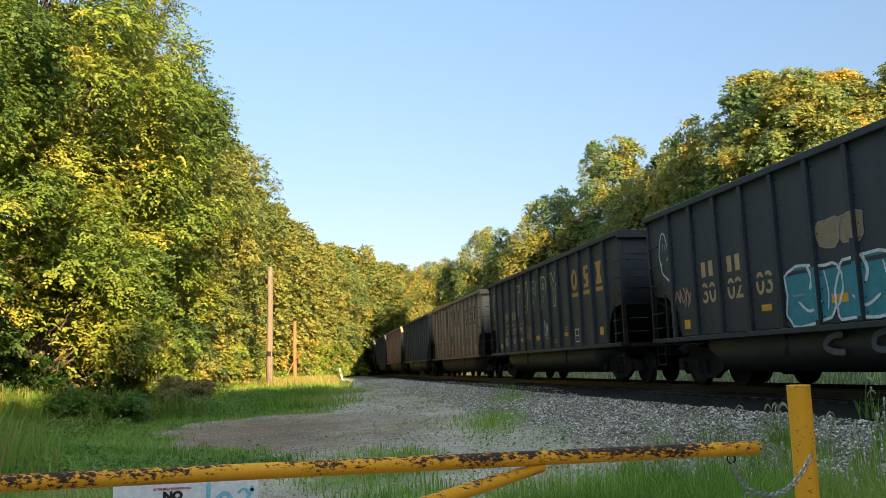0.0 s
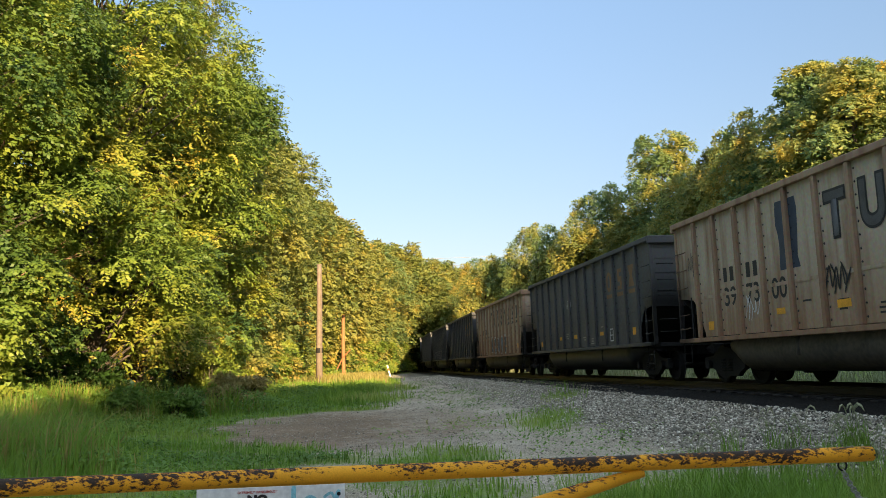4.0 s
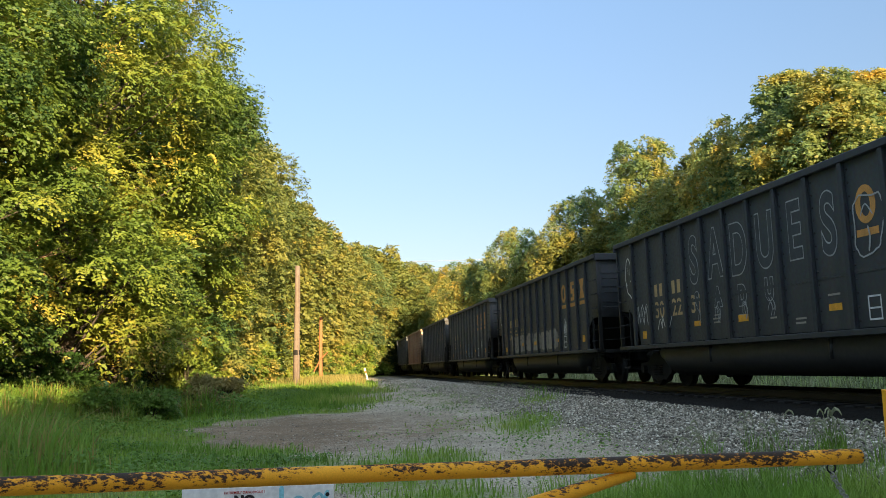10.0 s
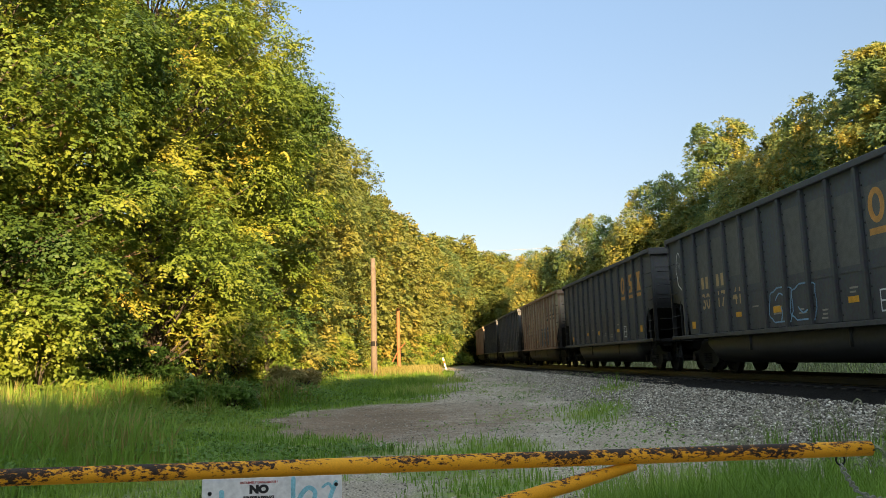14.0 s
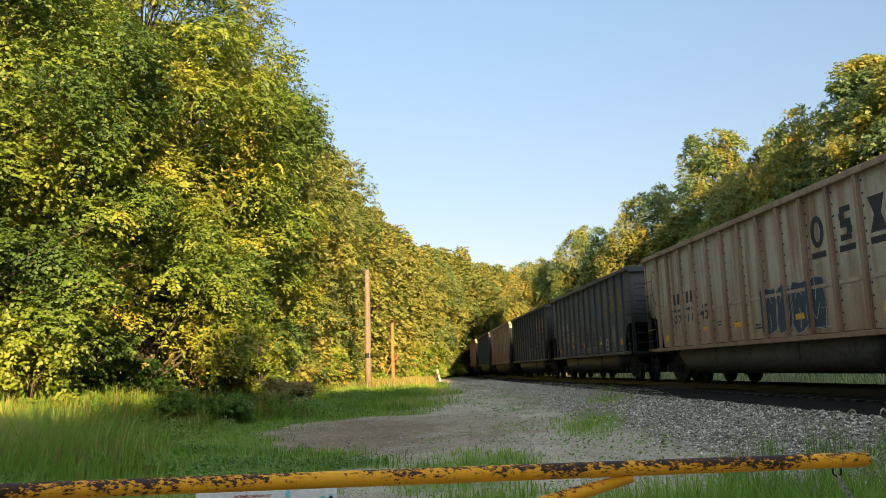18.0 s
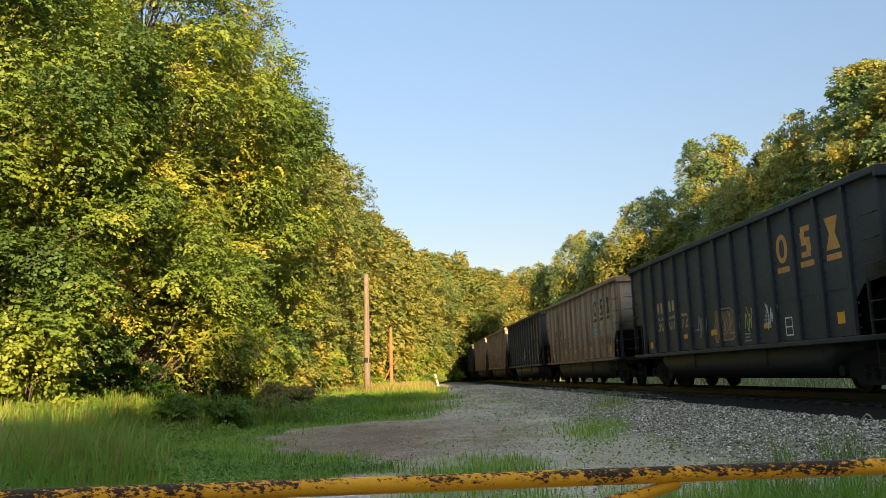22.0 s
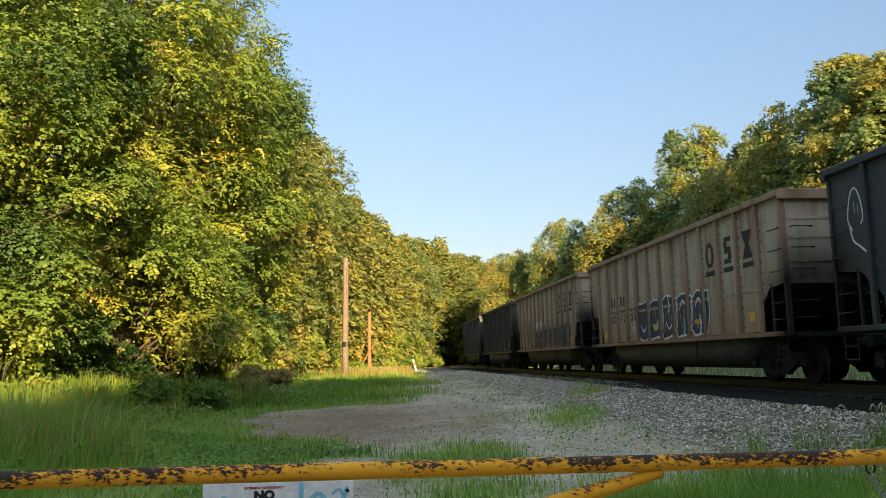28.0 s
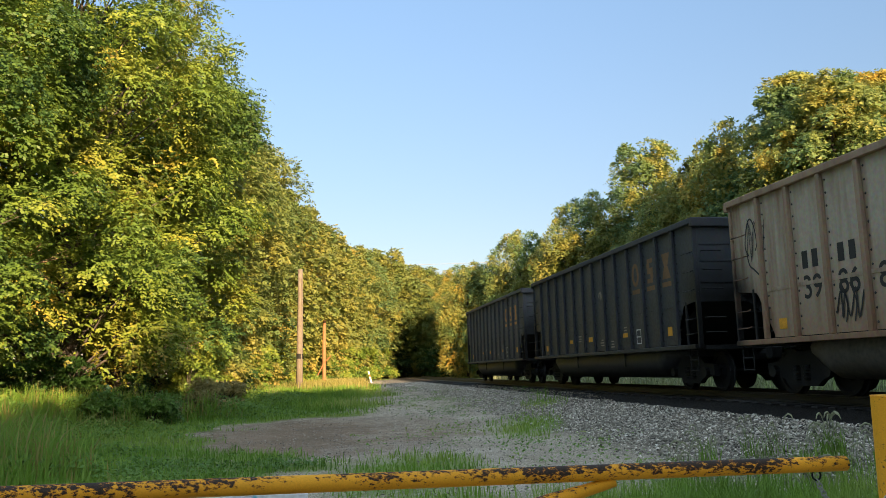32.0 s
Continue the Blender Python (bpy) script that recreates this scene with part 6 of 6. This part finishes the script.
def build_foxtail(seed):
    rng = random.Random(seed)
    t = thing("foxtail_grass", pose(0, 0, 0), "pale foxtail grass with nodding seed heads", "grass", "foxtails on the ballast edge")
    for k in range(4):
        a, h, x, y = rng.uniform(0, math.tau), rng.uniform(0.36, 0.58), rng.uniform(-0.1, 0.1), rng.uniform(-0.1, 0.1)
        dx, dy = math.cos(a), math.sin(a)
        pts = [Vector((x + dx * o * h, y + dy * o * h, z * h)) for o, z in ((0, 0), (0.04, 0.4), (0.10, 0.75), (0.16, 0.90), (0.24, 0.96), (0.32, 0.93), (0.37, 0.84))]
        bm = bmesh.new()
        tube(bm, pts[:4], [0.003, 0.003, 0.0022, 0.002], 4)
        part("stalk", bm, M_STALK, t)
        bm = bmesh.new()
        tube(bm, pts[2:], [0.003, 0.009, 0.012, 0.011, 0.004], 6)
        for p, q in zip(pts[3:], pts[4:]):
            for s in range(10):
                c = p.lerp(q, s / 10)
                d = Vector((rng.gauss(0, 1), rng.gauss(0, 1), rng.gauss(0, 1))).normalized() * 0.022
                e = d.cross(Vector((0.3, 0.5, 1))).normalized() * 0.002
                bm.faces.new([bm.verts.new(c + e), bm.verts.new(c - e), bm.verts.new(c + d)])
        part("seed_head", bm, M_SEED, t)
    v, f = blades(np.random.default_rng(seed), np.array([(rng.uniform(-0.12, 0.12), rng.uniform(-0.12, 0.12), 0) for _ in range(30)]), np.array([rng.uniform(0.2, 0.45) for _ in range(30)]), np.full(30, 0.006), 0.5)
    c = new("blades", raw_mesh("blades", v, f, M_GRASS))
    c.parent = t
    return t


fox = [build_foxtail(s) for s in (51, 52, 53)]
frng = random.Random(8)
for i in range(36):
    x, y = frng.uniform(1.9, 6.4), frng.uniform(8.4, 11.8)
    if i < 3:
        fox[i].matrix_basis = pose(x, y, ground_z(x, y), 0, 0, frng.uniform(0, 360))
    else:
        copy_thing(fox[i % 3], pose(x, y, ground_z(x, y), 0, 0, frng.uniform(0, 360)))


def build_leafy_weed(x, y, h, seed):
    rng = np.random.default_rng(seed)
    t = thing("leafy_weed", pose(x, y, ground_z(x, y)), "bright green broad-leaved weed by the post", "weed")
    bm = bmesh.new()
    pos, al = [], []
    for k in range(6):
        a = rng.uniform(0, math.tau)
        p = (0.1 * math.cos(a), 0.1 * math.sin(a), h * rng.uniform(0.7, 1))
        tube(bm, [(0, 0, 0), p], [0.006, 0.003], 4)
        for q in range(12):
            f = rng.uniform(0.4, 1)
            pos.append([c * f for c in p])
            al.append(rng.normal(size=3) * (1, 1, 0.3))
    part("stems", bm, M_STALK, t)
    n = len(pos)
    v = leaf_quads(np.array(pos), np.array(al), np.array([[0, 0, 1.0]] * n) + rng.normal(size=(n, 3)) * 0.2, rng.uniform(0.06, 0.12, n), rng.uniform(0.04, 0.07, n))
    c = new("leaves", raw_mesh("leaves", v, np.arange(n * 4).reshape(-1, 4), M_GRASS))
    c.parent = t


build_leafy_weed(3.0, 5.55, 0.78, 61)
build_leafy_weed(2.35, 5.6, 0.55, 62)

# ---- poles, wires and small things ----
def build_pole():
    z = ground_z(-9.75, 46)
    p = thing("utility_pole", pose(-9.75, 46, z, 0, 0.6, 0), "bare weathered grey timber utility pole in the grass", "pole")
    bm = bmesh.new()
    tube(bm, [(0, 0, -0.3), (0, 0, 2), (0.02, 0, 5), (0, 0, 6.72)], [0.19, 0.175, 0.15, 0.13], 14)
    part("shaft", bm, M_POLE, p, smoothed=True)
    bm = bmesh.new()
    tube(bm, [(0, 0, 1.78), (0, 0, 2.05)], 0.185, 14)
    part("band", bm, M_UNDER, p, "black band round the pole")
    bm = bmesh.new()
    box(bm, 0.10, 0.16, -0.18, -0.14, 0.4, 6.2)
    part("ground_conduit", bm, M_POLE, p)


def build_stump_pole():
    z = ground_z(-10.9, 60)
    p = thing("broken_pole", pose(-10.9, 60, z), "orange-brown timber pole stub lit by the sun", "pole")
    bm = bmesh.new()
    tube(bm, [(0, 0, -0.3), (0, 0, 2.5), (0.03, 0, 4.75)], [0.14, 0.13, 0.11], 12)
    part("shaft", bm, M_POLE_B, p)
    bm = bmesh.new()
    tube(bm, [(-0.95, 0.1, 0.0), (0.0, -0.15, 1.7), (0.55, -0.3, 2.2)], 0.045, 6)
    part("leaning_branch", bm, M_POLE_B, p)


M_POLE_B = mat("tan_pole", (0.30, 0.125, 0.052), 0.9, scale=5, bump=0.5)
M_WHITE = mat("white_marker", (0.75, 0.73, 0.7), 0.6, scale=9)
M_WIRE = mat("wire", (0.28, 0.28, 0.29), 0.6)
build_pole()
build_stump_pole()


def build_marker():
    m = thing("marker_post", pose(-9.75, 78, ground_z(-9.75, 78), 0, -14, 0), "small leaning white marker post by the path", "post")
    bm = bmesh.new()
    box(bm, -0.07, 0.07, -0.03, 0.03, -0.1, 1.1, 0.01)
    part("stake", bm, M_WHITE, m)
    bm = bmesh.new()
    box(bm, -0.072, 0.072, -0.032, 0.032, 0.55, 0.8)
    part("dark_band", bm, M_POLE_B, m)


build_marker()


def build_lineside_stake(x, y):
    m = thing("lineside_post", pose(x, y, ground_z(x, y), 0, -6, 0), "grey timber post beyond the railway line", "post")
    bm = bmesh.new()
    tube(bm, [(0, 0, -0.2), (0, 0, 3.0)], [0.11, 0.09], 8)
    part("shaft", bm, M_POLE, m)


build_lineside_stake(3.1, 76.0)

for k, z in enumerate((21.9, 20.4, 19.4)):
    w = thing("power_line", pose(0, 0, 0), "thin overhead power line across the valley", "wire", "power lines")
    bm = bmesh.new()
    tube(bm, [(-40 + q * 6, 160, z + 0.0004 * (q * 6 - 35) ** 2) for q in range(15)], 0.035, 4)
    part("cable", bm, M_WIRE, w)


def build_crate(x, y):
    """A pale slab that shows under the cars, beyond the line."""
    z = ground_z(x, y)
    c = thing("concrete_block", pose(x, y, z, 0, 0, 14), "pale concrete block lying beyond the railway line", "block")
    bm = bmesh.new()
    box(bm, -1.1, 1.1, -0.35, 0.35, -0.1, 0.62, 0.05)
    part("block", bm, M_WHITE, c)


build_crate(15.6, 25.5)


def build_dead_branch(x, y, z, seed, reach):
    """Bare twigs that stick out of the foliage."""
    rng = random.Random(seed)
    b = thing("dead_branch", pose(x, y, z), "bare reddish-brown dead branch among the leaves", "branch", "dead branches")

    def grow(p, d, ln, r, depth):
        pts = [p]
        for k in range(4):
            d = (d + Vector((rng.gauss(0, 0.16), rng.gauss(0, 0.16), rng.gauss(-0.02, 0.12)))).normalized()
            pts.append(pts[-1] + d * ln / 4)
        bm = bmesh.new()
        tube(bm, pts, [r, r * 0.85, r * 0.7, r * 0.5, r * 0.3], 5)
        part("twig" if depth else "bough", bm, M_TWIG, b)
        if depth < 2:
            for k in range(4 if depth == 0 else 2):
                grow(pts[1 + k % 4], (d + Vector((rng.gauss(0, 0.6), rng.gauss(0, 0.4), rng.gauss(0.15, 0.5)))).normalized(), ln * 0.55, r * 0.5, depth + 1)

    grow(Vector((0, 0, 0)), Vector((0.75, -0.6, 0.1)).normalized(), reach, 0.04, 0)


M_TWIG = mat("dead_twig", (0.30, 0.19, 0.12), 0.9, scale=10)
for x, y, z, seed, reach in ((-13.6, 23.4, 6.3, 71, 2.4), (-13.2, 22.8, 4.6, 72, 2.2), (-13.6, 21.0, 2.4, 73, 2.4), (-10.9, 28.2, 2.4, 74, 1.8), (-14.0, 22.2, 7.6, 75, 2.2)):
    build_dead_branch(x, y, z, seed, reach)


def motions():
    """The train rolls past at an even pace; each wheelset turns while its car is near."""
    for i, car in CARS:
        c0 = FIRST_GAP + CAR_PITCH * (i - 0.5)
        rows = []
        for k in range(0, 33):
            x, y, h = track(c0 - SPEED * k)
            rows.append((float(k), pose(x, y, RAIL_Z, 0, 0, math.degrees(h))))
        walk(car, rows)
        t0, t1 = max(0.0, (c0 - 75) / SPEED), min(32.0, (c0 + 12) / SPEED)
        for tr in car.children:
            for w in tr.children:
                if not w.name.startswith("wheelset"):
                    continue
                base = w.location.copy()
                keys = [0.0] + [t0 + 1 / 15 * q for q in range(int((t1 - t0) * 15) + 1) if t0 + q / 15 > 0.05 and t0 + q / 15 < 31.95] + [32.0]
                rows, last = [], None
                for t in keys:
                    tt = round(min(max(t, t0), t1) * FPS) / FPS
                    rows.append((t, pose(*base, math.degrees(SPEED * tt / 0.457) % 360)))
                walk(w, rows)


motions()
